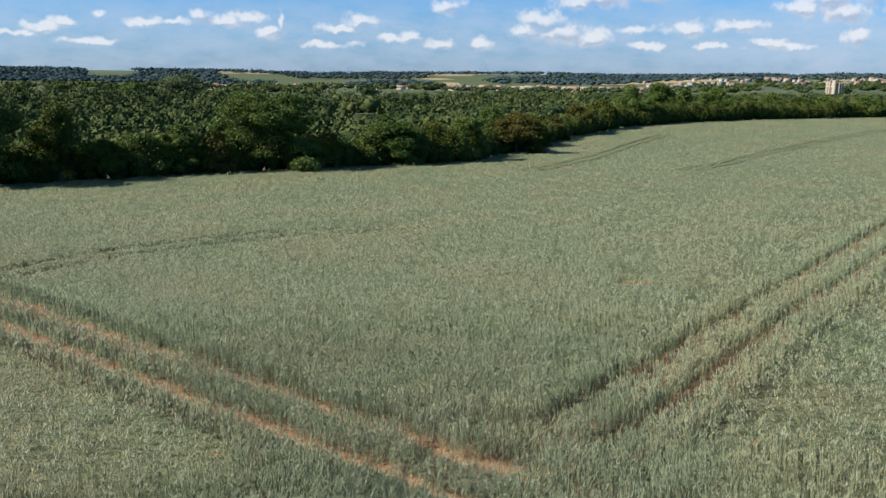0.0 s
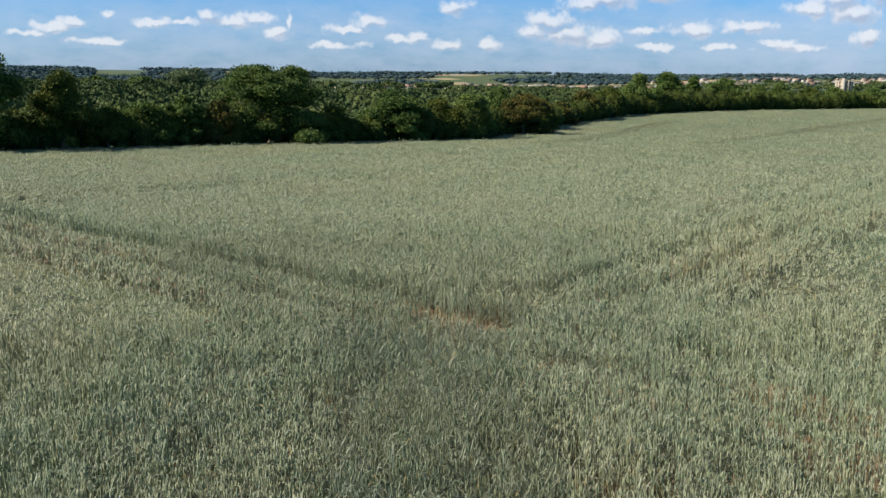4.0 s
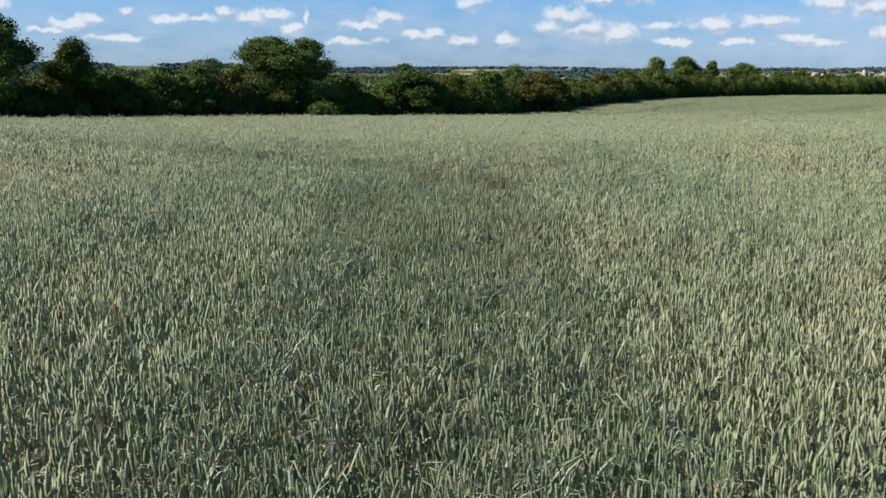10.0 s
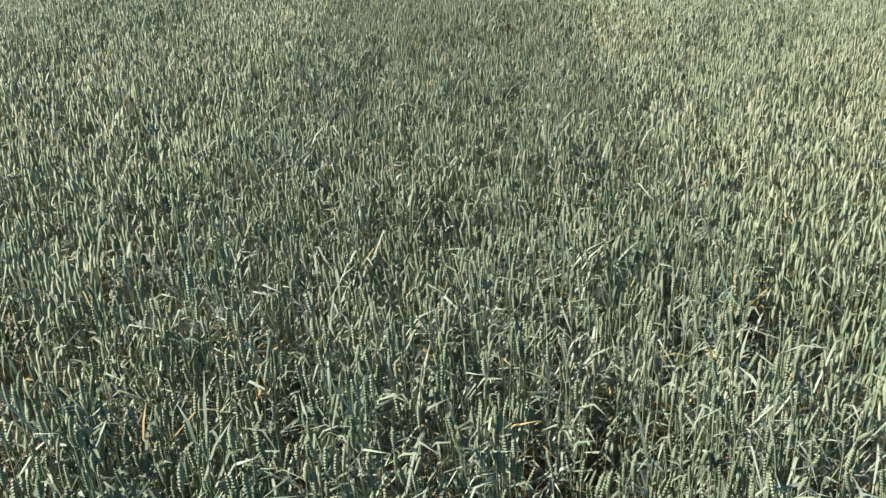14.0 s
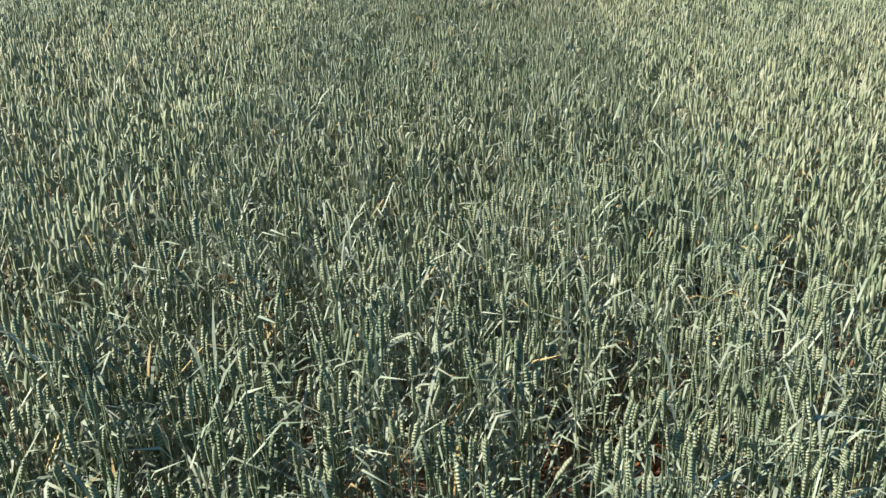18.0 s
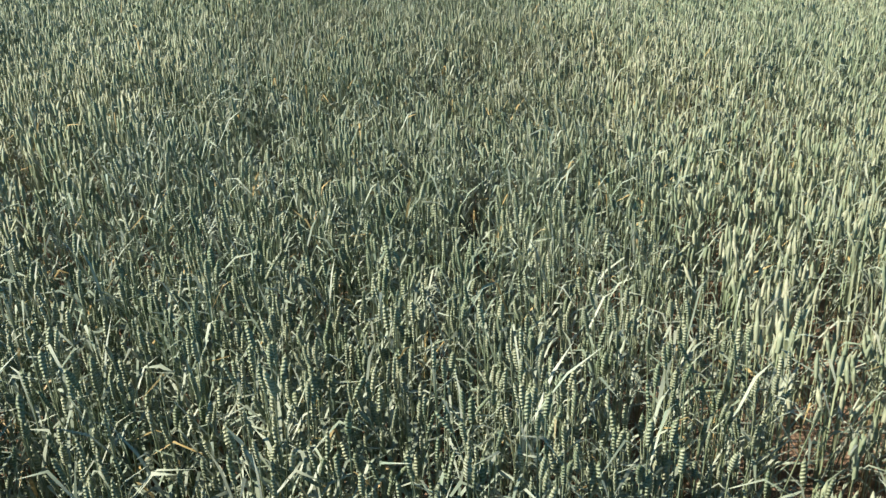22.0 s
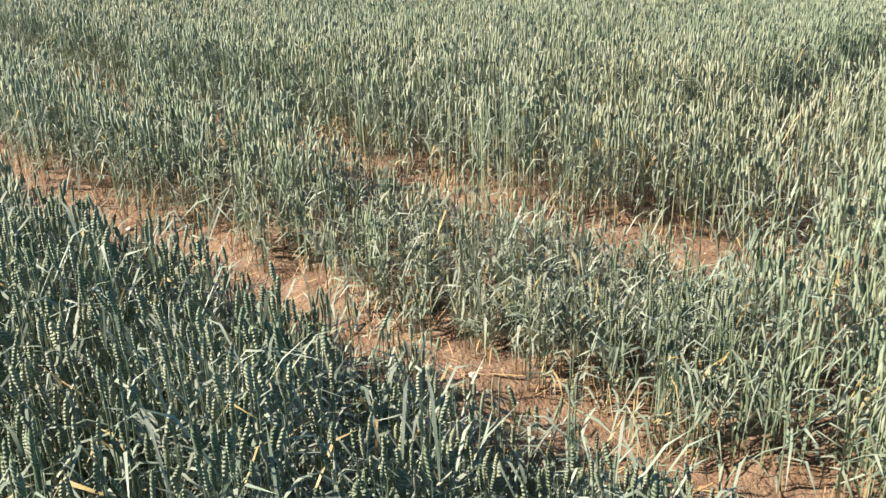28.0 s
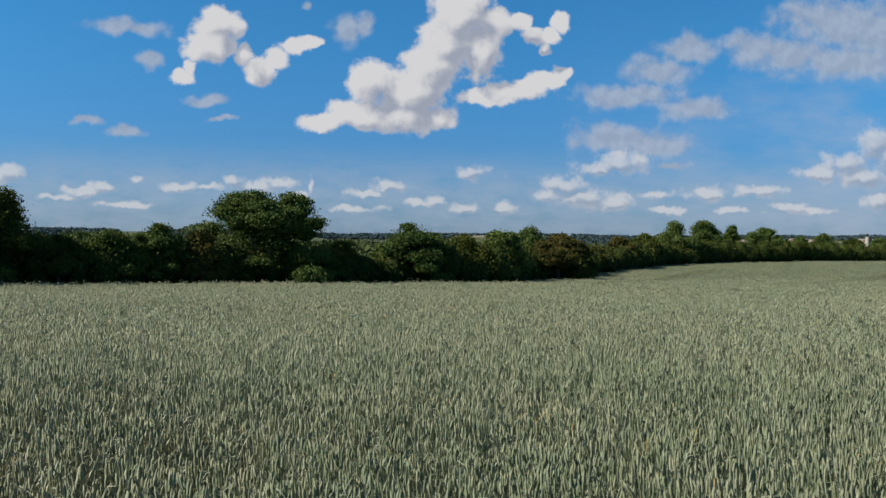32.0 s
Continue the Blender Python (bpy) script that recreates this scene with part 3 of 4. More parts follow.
def crop_height(x, y):
    h = 0.605 - 0.06 * smooth(y, 40, 80) + 0.10 * (vnoise(x, y, 2.2, 31) - 0.5)
    across, along = 0.75 * x + 0.66 * (y - 17.5), 0.66 * x - 0.75 * (y - 17.5)
    # poorer crop between the straight wheel tracks and on the shoulder beside them
    strip = smooth(across, -1.8, -1.5) * smooth(across, 0.0, -0.35) + 0.8 * smooth(np.hypot(x - 1.9, 1.4 * (y - 16.8)), 1.3, 0.9)
    shoulder = smooth(across, -2.9, -2.15) * smooth(across, -1.6, -1.8)
    poor = smooth(along, 8.0, 5.0)
    h = h * (1 - 0.27 * strip * poor) * (1 - 0.36 * shoulder * poor) * (1 - 0.38 * stunted(x, y))
    return h + 0.12 * (vnoise(x, y, 0.5, 32) - 0.5) + 0.08 * (vnoise(x, y, 0.23, 33) - 0.5)


class Bundle:
    """Collects many small pieces into one mesh."""

    def __init__(self):
        self.v, self.f, self.up, self.n = [], {}, [], 0

    def add(self, pts, faces, up=None):
        """pts: pieces x corners x 3; faces: by corner numbers of one piece."""
        k, m, _ = pts.shape
        self.v.append(pts.reshape(-1, 3))
        self.up.append(np.zeros(k * m) if up is None else np.asarray(up).reshape(-1))
        first = self.n + np.arange(k)[:, None, None] * m
        for fs in faces:
            fs = np.asarray(fs)
            self.f.setdefault(fs.shape[1], []).append((first + fs[None]).reshape(-1, fs.shape[1]))
        self.n += k * m

    def mesh(self, name, mat, smooth_shade=False):
        me = mesh_from(name, np.concatenate(self.v), [np.concatenate(f) for f in self.f.values()], mat, smooth_shade)
        a = me.attributes.new("up", "FLOAT", "POINT")
        a.data.foreach_set("value", np.concatenate(self.up).astype(np.float32))
        return me


def tube_faces(sides, rings, tip=True):
    quads = [[r * sides + s, r * sides + (s + 1) % sides, (r + 1) * sides + (s + 1) % sides, (r + 1) * sides + s] for r in range(rings - 1) for s in range(sides)]
    tris = [[(rings - 1) * sides + s, (rings - 1) * sides + (s + 1) % sides, rings * sides] for s in range(sides)] if tip else []
    return [f for f in (quads, tris) if f]


def grow(x, y, tall, ears, stems, leaves, ring_radii, sides, leaf_share, scale=1.0, stand=None):
    """Wheat stalks at these places: a leaning stem, a ribbed ear, blades."""
    n = len(x)
    z0 = land(x, y) + relief(x, y) - 0.01
    length = rng.uniform(0.056, 0.088, n) * np.minimum(scale, 1.25)
    width = rng.uniform(0.80, 1.15, n) * scale
    h = (crop_height(x, y) + 0.052 * np.minimum(scale, 1.8) * tall) * rng.normal(0.98, 0.085, n)
    low = stunted(x, y) * (rng.random(n) < 0.75)
    length, width = length * (1 - 0.3 * low), width * (1 - 0.5 * low)
    edge = openness(x, y)
    h = h * (1 - 0.45 * edge * rng.random(n)) - (length - 0.076) * 0.9
    lean_dir = rng.uniform(0, 2 * np.pi, n)
    lean = np.abs(rng.normal(0.0, 0.062, n)) + (rng.random(n) < 0.05) * rng.uniform(0.1, 0.35, n)
    lx, ly = np.cos(lean_dir) * lean - 0.035, np.sin(lean_dir) * lean

    def spine(k):
        """Point at fraction k of the stalk's height."""
        return np.stack([x + lx * h * k, y + ly * h * k, z0 + h * k], 1)

    turn = rng.uniform(0, 2 * np.pi, n)
    # the ear
    rings = len(ring_radii)
    top = spine(1.0)
    d = np.stack([lx * 1.8 + rng.normal(0, 0.12, n), ly * 1.8 + rng.normal(0, 0.12, n), np.ones(n)], 1)
    d /= np.linalg.norm(d, axis=1)[:, None]
    a1 = np.stack([np.cos(turn), np.sin(turn), np.zeros(n)], 1)
    a2 = np.cross(d, a1)
    a2 /= np.linalg.norm(a2, axis=1)[:, None]
    pts = np.empty((n, rings * sides + 1, 3))
    for r, rad in enumerate(ring_radii):
        c = top + d * (length * (0.12 if rings == 1 else r / rings))[:, None]
        for s in range(sides):
            ang = 2 * np.pi * s / sides
            wide = rad
            if sides == 4:
                # spikelets stand out by turns on the two edges of the flat ear
                wide = rad * (0.74 if s % 2 else 1.30 if (r + s // 2) % 2 else 0.98)
            pts[:, r * sides + s] = c + (a1 * math.cos(ang) + a2 * math.sin(ang)) * (wide * width)[:, None]
    pts[:, rings * sides] = top + d * length[:, None]
    if rings == 1:
        ears.add(pts, [[[s, (s + 1) % sides, sides] for s in range(sides)]], np.full((n, sides + 1), 0.2))
    else:
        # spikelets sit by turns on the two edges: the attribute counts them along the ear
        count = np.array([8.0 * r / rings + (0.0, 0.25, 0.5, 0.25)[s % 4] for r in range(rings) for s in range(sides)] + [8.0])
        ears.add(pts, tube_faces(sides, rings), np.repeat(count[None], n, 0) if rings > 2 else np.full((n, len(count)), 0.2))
    # the stem
    if stems is not None:
        if sides == 4:
            sp = np.empty((n, 6, 3))
            up = np.empty((n, 6))
            for r, k in enumerate((0.0, 1.0)):
                c = spine(k)
                for s in range(3):
                    ang = 2 * np.pi * s / 3
                    sp[:, r * 3 + s] = c + np.array([math.cos(ang), math.sin(ang), 0]) * (0.0029 - 0.0008 * k)
                up[:, r * 3:r * 3 + 3] = k
            stems.add(sp, tube_faces(3, 2, False), up)
        else:
            pick = np.ones(n, bool) if stand is None else stand
            m = int(pick.sum())
            sp = np.empty((m, 4, 3))
            w = (a1 * 0.0026 * (scale if np.isscalar(scale) else scale[:, None]))[pick]
            lo, hi = spine(0.0)[pick], spine(1.0)[pick]
            sp[:, 0], sp[:, 1], sp[:, 2], sp[:, 3] = lo - w, lo + w, hi + w, hi - w
            stems.add(sp, [[[0, 1, 2, 3]]], np.repeat([[0, 0, 1, 1]], m, 0))
    # blades
    for share, low, high, broad in leaf_share:
        pick = rng.random(n) < share
        m = int(pick.sum())
        k = rng.uniform(low, high, m)
        kk = k[:, None]
        root = np.stack([x[pick] + lx[pick] * h[pick] * k, y[pick] + ly[pick] * h[pick] * k, z0[pick] + h[pick] * k], 1)
        way = rng.uniform(0, 2 * np.pi, m)
        out_d = np.stack([np.cos(way), np.sin(way), np.zeros(m)], 1)
        side = np.stack([-np.sin(way), np.cos(way), np.zeros(m)], 1)
        reach = rng.uniform(0.07, 0.19, m)[:, None]
        rise = rng.uniform(-0.3, 1.7, m)[:, None]
        wide = broad * rng.uniform(0.0022, 0.0046, m)[:, None] * (scale if np.isscalar(scale) else scale[pick][:, None])
        mid = root + out_d * reach * 0.5 + np.array([0, 0, 1]) * reach * 0.55 * rise
        end = root + out_d * reach + np.array([0, 0, 1]) * reach * (rise - rng.uniform(0.2, 1.0, m)[:, None])
        lp = np.empty((m, 5, 3))
        twist = np.array([0, 0, 1]) * rng.uniform(-0.6, 0.6, m)[:, None] * wide
        lp[:, 0], lp[:, 1] = root - side * wide * 0.7, root + side * wide * 0.7
        lp[:, 2], lp[:, 3] = mid + side * wide + twist, mid - side * wide - twist
        lp[:, 4] = end
        leaves.add(lp, [[[0, 1, 2, 3]], [[3, 2, 4]]])


wheat = tagged(new("wheat_crop"), "blue-green ripening wheat standing in dense tufts on reddish soil", "wheat", kind="stuff")


def wheat_part(name, bundle, mat, label=""):
    ob = new(name, bundle.mesh(name, mat, name == "ear"))
    ob.parent = wheat
    return tagged(ob, label, kind="stuff")


E0, S0, L0 = Bundle(), Bundle(), Bundle()
px, py, pt = tufts(-4.0, 3.0, 0.4, 16.2, DENSE, 7, 0)
RIBBED = (0.0046, 0.0068, 0.0073, 0.0070, 0.0058)
grow(px, py, pt, E0, S0, L0, RIBBED, 4, ((1.0, 0.70, 0.99, 1.1), (1.0, 0.50, 0.85, 1.2), (1.0, 0.30, 0.6, 1.3), (0.9, 0.05, 0.40, 1.2)))
px, py, pt = tufts(-9.0, 10.0, -2.6, 27.0, DENSE * 0.75, 7, 1)
grow(px, py, pt, E0, S0, L0, (0.0066, 0.0086), 3, ((1.0, 0.62, 0.98, 1.05), (1.0, 0.35, 0.75, 1.15), (0.8, 0.08, 0.45, 1.25)), 1.06)
wheat_part("ear", E0, MAT_EAR, "pale green ribbed wheat ears")
wheat_part("stalk", S0, MAT_STEM, "blue-green straws, dry and brown at the foot")
wheat_part("blade", L0, MAT_LEAF, "narrow blue-green wheat blades")
E1, S1, L1 = Bundle(), Bundle(), Bundle()
for y0, y1, per_tuft in ((4.0, 24.0, 6), (24.0, 31.0, 6), (31.0, 42.0, 5), (42.0, 58.0, 5), (58.0, 82.0, 4), (82.0, 120.0, 4), (120.0, 250.0, 3)):
    half = 0.62 * y1 + 4.5
    thickest = 260 * (8 / max(8.0, y0 - 15.5)) ** 1.42
    px, py, pt = tufts(max(-64, axis(y1) - half), min(150, axis(y1) + half), y0, y1, thickest, per_tuft, 2)
    size = 1.0 * (np.maximum(view_distance(px, py), 8.0) / 8) ** 0.64
    wall = (beside_track(px, py) < 1.1) & (py < 60)
    size = np.where(wall, size ** 0.7, size)
    walls = wall | (view_distance(px, py) < 13)
    grow(px, py, pt, E1, S1, L1, (0.0098,), 3, ((0.6, 0.55, 1.0, 1.3), (0.25, 0.1, 0.6, 1.5)), size, walls)
wheat_part("ear", E1, MAT_EAR, "pale green wheat ears farther down the field")
wheat_part("stalk", S1, MAT_STEM, "blue-green straws")
wheat_part("blade", L1, MAT_LEAF, "narrow wheat blades")

# the closed top of the crop, seen from farther off
cx = spaced(-16, 32, 0.28, -72, 200, 1.06)
cy = spaced(4.0, 50, 0.28, -120, 250, 1.05)
X, Y = np.meshgrid(cx, cy)
far_k = smooth(Y, 20, 80)
side_k = smooth(np.abs(X - axis(Y)) - 0.60 * np.maximum(Y, 0), 0.0, 6.0)
lift = 0.08 + 0.56 * np.maximum(far_k, side_k)
top = lift * crop_height(X, Y) / 0.66 + 0.10 * (vnoise(X, Y, 0.6, 41) - 0.5) + 0.06 * (vnoise(X, Y, 3.1, 42) - 0.5)
gap = np.where(Y < 60, smooth(beside_track(X, Y), 0.70, 0.42), 0.0)
Z = land(X, Y) + top * (1 - 2.2 * openness(X, Y, False)) * (1 - gap) - 0.22 * gap
verts = np.stack([X.ravel(), Y.ravel(), Z.ravel()], 1)
quads = grid_faces(len(cx), len(cy))
mid = verts[quads].mean(1)
zn = zone(mid[:, 0], mid[:, 1])
keep = in_field(mid[:, 0], mid[:, 1], 2.0) & (zn != 0) & ((zn != 1) | (mid[:, 1] > 20.5) & (beside_track(mid[:, 0], mid[:, 1]) > 1.3))
quads = quads[keep]
used, back = np.unique(quads, return_inverse=True)
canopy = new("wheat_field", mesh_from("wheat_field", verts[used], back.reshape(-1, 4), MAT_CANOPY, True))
tagged(canopy, "wide grey-green wheat field sloping down to a dark hedge", "wheat field", kind="stuff")


def wheel_line(line, label):
    """A pair of worn wheel lines through the crop, far off."""
    base = tagged(new("wheel_track"), label, "wheel track", "far wheel tracks", kind="structure")
    for off in (0.0, 1.35):
        pts = np.array(shifted(line, off), float)
        s = np.concatenate([[0], np.cumsum(np.hypot(*np.diff(pts, axis=0).T))])
        u = np.arange(0, s[-1], 1.5)
        x, y = np.interp(u, s, pts[:, 0]), np.interp(u, s, pts[:, 1])
        dx, dy = np.gradient(x), np.gradient(y)
        ln = np.hypot(dx, dy)
        half = 0.17 * (0.6 + vnoise(u, u * 0, 4.0, 61))
        rows = []
        for k, lift_ in ((-1, 0.68), (0, 0.66), (1, 0.68)):
            xx, yy = x - dy / ln * half * k, y + dx / ln * half * k
            rows.append(np.stack([xx, yy, land(xx, yy) + lift_ + 0.03], 1))
        v = np.stack(rows, 1).reshape(-1, 3)
        n = len(u)
        i = np.arange(n - 1) * 3
        f = np.concatenate([np.stack([i + a, i + a + 1, i + a + 4, i + a + 3], 1) for a in (0, 1)])
        o_ = new("wheel_line", mesh_from("wheel_line", v, f, MAT_TRODDEN))
        o_.parent = base


wheel_line(TRACK_HILL, "dark pair of wheel lines through far wheat on a rise")
wheel_line(TRACK_SLOPE, "dark pair of wheel lines across the far wheat slope")


# ---------------------------------------------------------------- trees
def part(name, me, parent, label=""):
    ob = new(name, me)
    ob.parent = parent
    return tagged(ob, label) if label else ob


def limb_mesh(name, a, b, r0, r1, sides=7, rings=5, wander=0.25, seed=0):
    """A tapered, slightly crooked limb from a to b."""
    rnd = random.Random(seed)
    a, b = Vector(a), Vector(b)
    d = (b - a).normalized()
    s1 = d.orthogonal().normalized()
    s2 = d.cross(s1)
    pts = []
    for r in range(rings):
        k = r / (rings - 1)
        c = a.lerp(b, k) + (s1 * rnd.uniform(-1, 1) + s2 * rnd.uniform(-1, 1)) * wander * r0 * math.sin(k * math.pi) * 3
        rad = r0 * (1 - k) + r1 * k
        if r == 0:
            rad *= 1.35
        for s in range(sides):
            ang = 2 * math.pi * s / sides
            pts.append(c + (s1 * math.cos(ang) + s2 * math.sin(ang)) * rad * rnd.uniform(0.88, 1.1))
    pts.append(b + d * r1)
    return mesh_from(name, np.array(pts), [np.array(f) for f in tube_faces(sides, rings)], MAT_BARK, True)


def leaf_cards(gen, centres, size):
    """Small leaf clumps, turned every way."""
    n = len(centres)
    a = gen.normal(size=(n, 3))
    a /= np.linalg.norm(a, axis=1)[:, None]
    b = np.cross(a, gen.normal(size=(n, 3)))
    b /= np.linalg.norm(b, axis=1)[:, None]
    s = size * gen.uniform(0.55, 1.35, n)[:, None]
    p = np.empty((n, 3, 3))
    p[:, 0], p[:, 1], p[:, 2] = centres - a * s, centres + a * s * 0.7 + b * s * 0.75, centres + a * s * 0.7 - b * s * 0.75
    return p


def lobe_points(gen, lobes, count, shell=0.35):
    """Points on and just under the skin of the lobes, more above than below."""
    weights = np.array([l[3] * l[4] for l in lobes])
    which = gen.choice(len(lobes), count, p=weights / weights.sum())
    L = np.array(lobes)[which]
    d = gen.normal(size=(count, 3))
    d /= np.linalg.norm(d, axis=1)[:, None]
    d[:, 2] = np.where(d[:, 2] < -0.35, -d[:, 2], d[:, 2])
    rad = 1 - shell * gen.random(count) ** 2 + 0.15 * gen.normal(size=count)
    return L[:, :3] + d * rad[:, None] * np.stack([L[:, 3], L[:, 3], L[:, 4]], 1)


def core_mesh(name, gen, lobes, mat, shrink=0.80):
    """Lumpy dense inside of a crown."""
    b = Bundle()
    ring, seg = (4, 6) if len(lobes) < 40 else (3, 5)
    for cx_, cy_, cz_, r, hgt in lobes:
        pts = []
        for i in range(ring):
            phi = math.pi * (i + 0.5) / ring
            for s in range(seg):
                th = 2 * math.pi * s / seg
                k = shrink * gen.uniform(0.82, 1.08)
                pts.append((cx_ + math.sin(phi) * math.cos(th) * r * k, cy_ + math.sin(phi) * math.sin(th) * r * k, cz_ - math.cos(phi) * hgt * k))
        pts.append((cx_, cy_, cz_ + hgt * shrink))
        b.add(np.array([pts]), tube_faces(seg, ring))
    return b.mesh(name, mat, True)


def tree(name, label, x, y, r, h, mat, leaves, size, seed, low=0.0, domed=0.62, lobes_n=16, group="hedgerow trees"):
    """A hedgerow tree: trunk, limbs, and a crown of leaf clumps in uneven lobes."""
    gen = np.random.default_rng(seed)
    z = float(land(x, y))
    base = new(name)
    base.location = (x, y, z - 0.05)
    tagged(base, label, "tree", group)
    crown_mid = low + (h - low) * 0.52
    part("trunk", limb_mesh("trunk", (0, 0, -0.1), (gen.uniform(-0.3, 0.3), gen.uniform(-0.3, 0.3), h * 0.62), 0.045 * h, 0.018 * h, seed=seed), base)
    for i in range(4):
        ang = i * 1.57 + gen.uniform(-0.5, 0.5)
        start = (0, 0, h * gen.uniform(0.22, 0.42))
        part("limb", limb_mesh("limb", start, (math.cos(ang) * r * 0.52, math.sin(ang) * r * 0.52, h * gen.uniform(0.50, 0.74)), 0.02 * h, 0.006 * h, 6, 5, 0.35, seed + i), base)
    lobes = [(0, 0, crown_mid, r * domed * 0.85, (h - low) * 0.36)]
    for i in range(lobes_n + 8):
        ang, up = gen.uniform(0, 2 * math.pi), gen.uniform(0, 1)
        k = r * math.sqrt(max(0.05, 1 - (max(0.0, up - 0.22) / 0.80) ** 2))
        if lobes_n > 30:
            # a great crown draws in towards its top
            k = r * (1.1 - 0.58 * up ** 1.8)
        lr = r * (gen.uniform(0.13, 0.27) if lobes_n > 30 else gen.uniform(0.16, 0.36))
        lh = lr * gen.uniform(0.7, 1.0) * min(1.3, max(0.55, h / (2 * r)))
        off = max(0.0, k - lr * 0.85) * gen.uniform(0.75, 1.05)
        lobes.append((math.cos(ang) * off, math.sin(ang) * off, min(low + lh * 0.7 + up * (h - low - 1.5 * lh), h - lh), lr, lh))
    leaves, size = int(leaves * 1.3), size * 0.80
    pts = lobe_points(gen, lobes, leaves)
    pts[:, 2] = np.where(pts[:, 2] < 0.1, 0.1 + gen.random(len(pts)) * 0.8, pts[:, 2])
    b = Bundle()
    b.add(leaf_cards(gen, pts, size), [[[0, 1, 2]]])
    part("crown", b.mesh("crown", mat), base)
    part("inner_foliage", core_mesh("inner_foliage", gen, lobes, MAT_SHADE, 0.72), base, "dense inside of the crown, coloured dark to stand for shade")
    return base


# dead weeds that stand in gaps of the crop
MAT_RUST = material("rusty_weed", plain((0.105, 0.042, 0.022), (0.200, 0.085, 0.042), 30.0), 0.9, 0.1)


def dead_weed(x, y, height, spread, count, seed):
    """A dock gone to seed: rusty stems with clustered seed heads."""
    gen = np.random.default_rng(seed)
    base = tagged(new("dead_weed"), "rusty brown dead dock standing in a gap of the wheat", "weed", "dead weeds in the crop")
    base.location = (x, y, float(land(x, y) + relief(np.array(x), np.array(y))) - 0.01)
    stems, heads = Bundle(), Bundle()
    ang, out_r = gen.uniform(0, 2 * np.pi, count), spread * np.sqrt(gen.random(count))
    tips = np.stack([np.cos(ang) * out_r, np.sin(ang) * out_r, height * gen.uniform(0.6, 1.0, count)], 1)
    feet = tips * np.array([0.3, 0.3, 0.0])
    side = np.stack([-np.sin(ang), np.cos(ang), np.zeros(count)], 1) * 0.0035
    p = np.stack([feet - side, feet + side, tips + side * 0.5, tips - side * 0.5], 1)
    stems.add(p, [[[0, 1, 2, 3]]])
    for k in range(14):
        c = feet + (tips - feet) * gen.uniform(0.45, 1.0, count)[:, None] + gen.normal(0, 0.010, (count, 3))
        heads.add(leaf_cards(gen, c, 0.011), [[[0, 1, 2]]])
    tagged(part("stem", stems.mesh("stem", MAT_RUST), base), kind="stuff")
    tagged(part("seed_head", heads.mesh("seed_head", MAT_RUST), base), kind="stuff")


dead_weed(-2.16, 3.05, 0.50, 0.10, 26, 301)
dead_weed(-1.14, 2.22, 0.34, 0.05, 10, 302)
dead_weed(-0.79, 2.12, 0.36, 0.06, 12, 303)
dead_weed(-0.10, 8.30, 0.34, 0.06, 10, 304)
dead_weed(2.02, 12.35, 0.42, 0.12, 20, 305)

OAKS = "dark green oak with a broad domed crown in the hedge"
tree("oak_tree", "tall dark oak with a leafy crown above the hedge", -30.9, 79.9, 4.6, 9.4, MAT_OAK, 14700, 0.13, 101)
tree("hedge_tree", "dark green hedge tree with a ragged flat top", -25.4, 84.8, 3.5, 7.5, MAT_THORN, 13650, 0.12, 102)
tree("hawthorn", "low dark hawthorn between taller hedge trees", -22.0, 86.8, 2.4, 4.3, MAT_THORN, 7350, 0.11, 103)
tree("hawthorn", "wide low hawthorn with sunlit top", -19.6, 90.4, 3.0, 5.2, MAT_OAK, 10500, 0.11, 104)
tree("hawthorn", "wide low hawthorn with a rounded top", -16.2, 93.2, 3.1, 5.5, MAT_OAK, 10500, 0.11, 105)
tree("plum_bush", "brownish plum bush beside a great oak", -12.7, 93.6, 2.1, 5.0, MAT_BROWN, 7350, 0.11, 106)
tree("oak_tree", "great oak with a broad domed crown above the hedge", -8.0, 100.8, 7.2, 8.9, MAT_OAK, 34000, 0.13, 107, lobes_n=60)
tree("hawthorn", "low olive-green bush at the foot of an oak", -1.2, 102.8, 2.6, 4.6, MAT_THORN, 7350, 0.12, 108)
tree("oak_tree", OAKS, 5.9, 107.8, 4.9, 6.6, MAT_OAK, 19950, 0.13, 109, lobes_n=20)
tree("hawthorn", "dark hawthorn with a yellow-green top", 12.0, 112.2, 3.2, 5.6, MAT_THORN, 10500, 0.13, 110)
tree("maple", "pale green field maple in the hedge", 16.5, 114.5, 3.4, 6.4, MAT_LIGHT, 12600, 0.13, 111)
tree("oak_tree", "dark green oak standing behind the hedge", 24.2, 136.5, 3.4, 7.5, MAT_OAK, 9450, 0.16, 112)
tree("plum_tree", "round brownish plum tree at the bend of the hedge", 27.0, 131.5, 5.2, 6.4, MAT_BROWN, 18900, 0.13, 113, lobes_n=22)
tree("hawthorn", "low brownish hawthorn along the field edge", 33.0, 147.0, 3.6, 5.6, MAT_THORN, 9450, 0.15, 114)
tree("hawthorn", "low brownish hawthorn along the field edge", 40.0, 160.5, 3.5, 4.6, MAT_BROWN, 8400, 0.16, 115)
tree("hawthorn", "low brownish hawthorn along the field edge", 48.5, 175.0, 4.0, 6.2, MAT_BROWN, 8400, 0.17, 116)
tree("hawthorn", "bushy hawthorn along the field edge", 58.5, 190.5, 4.3, 6.9, MAT_THORN, 8400, 0.17, 117)
tree("maple", "light green field maple on the far rise", 70.6, 206.5, 4.6, 9.6, MAT_LIGHT, 9450, 0.20, 118)
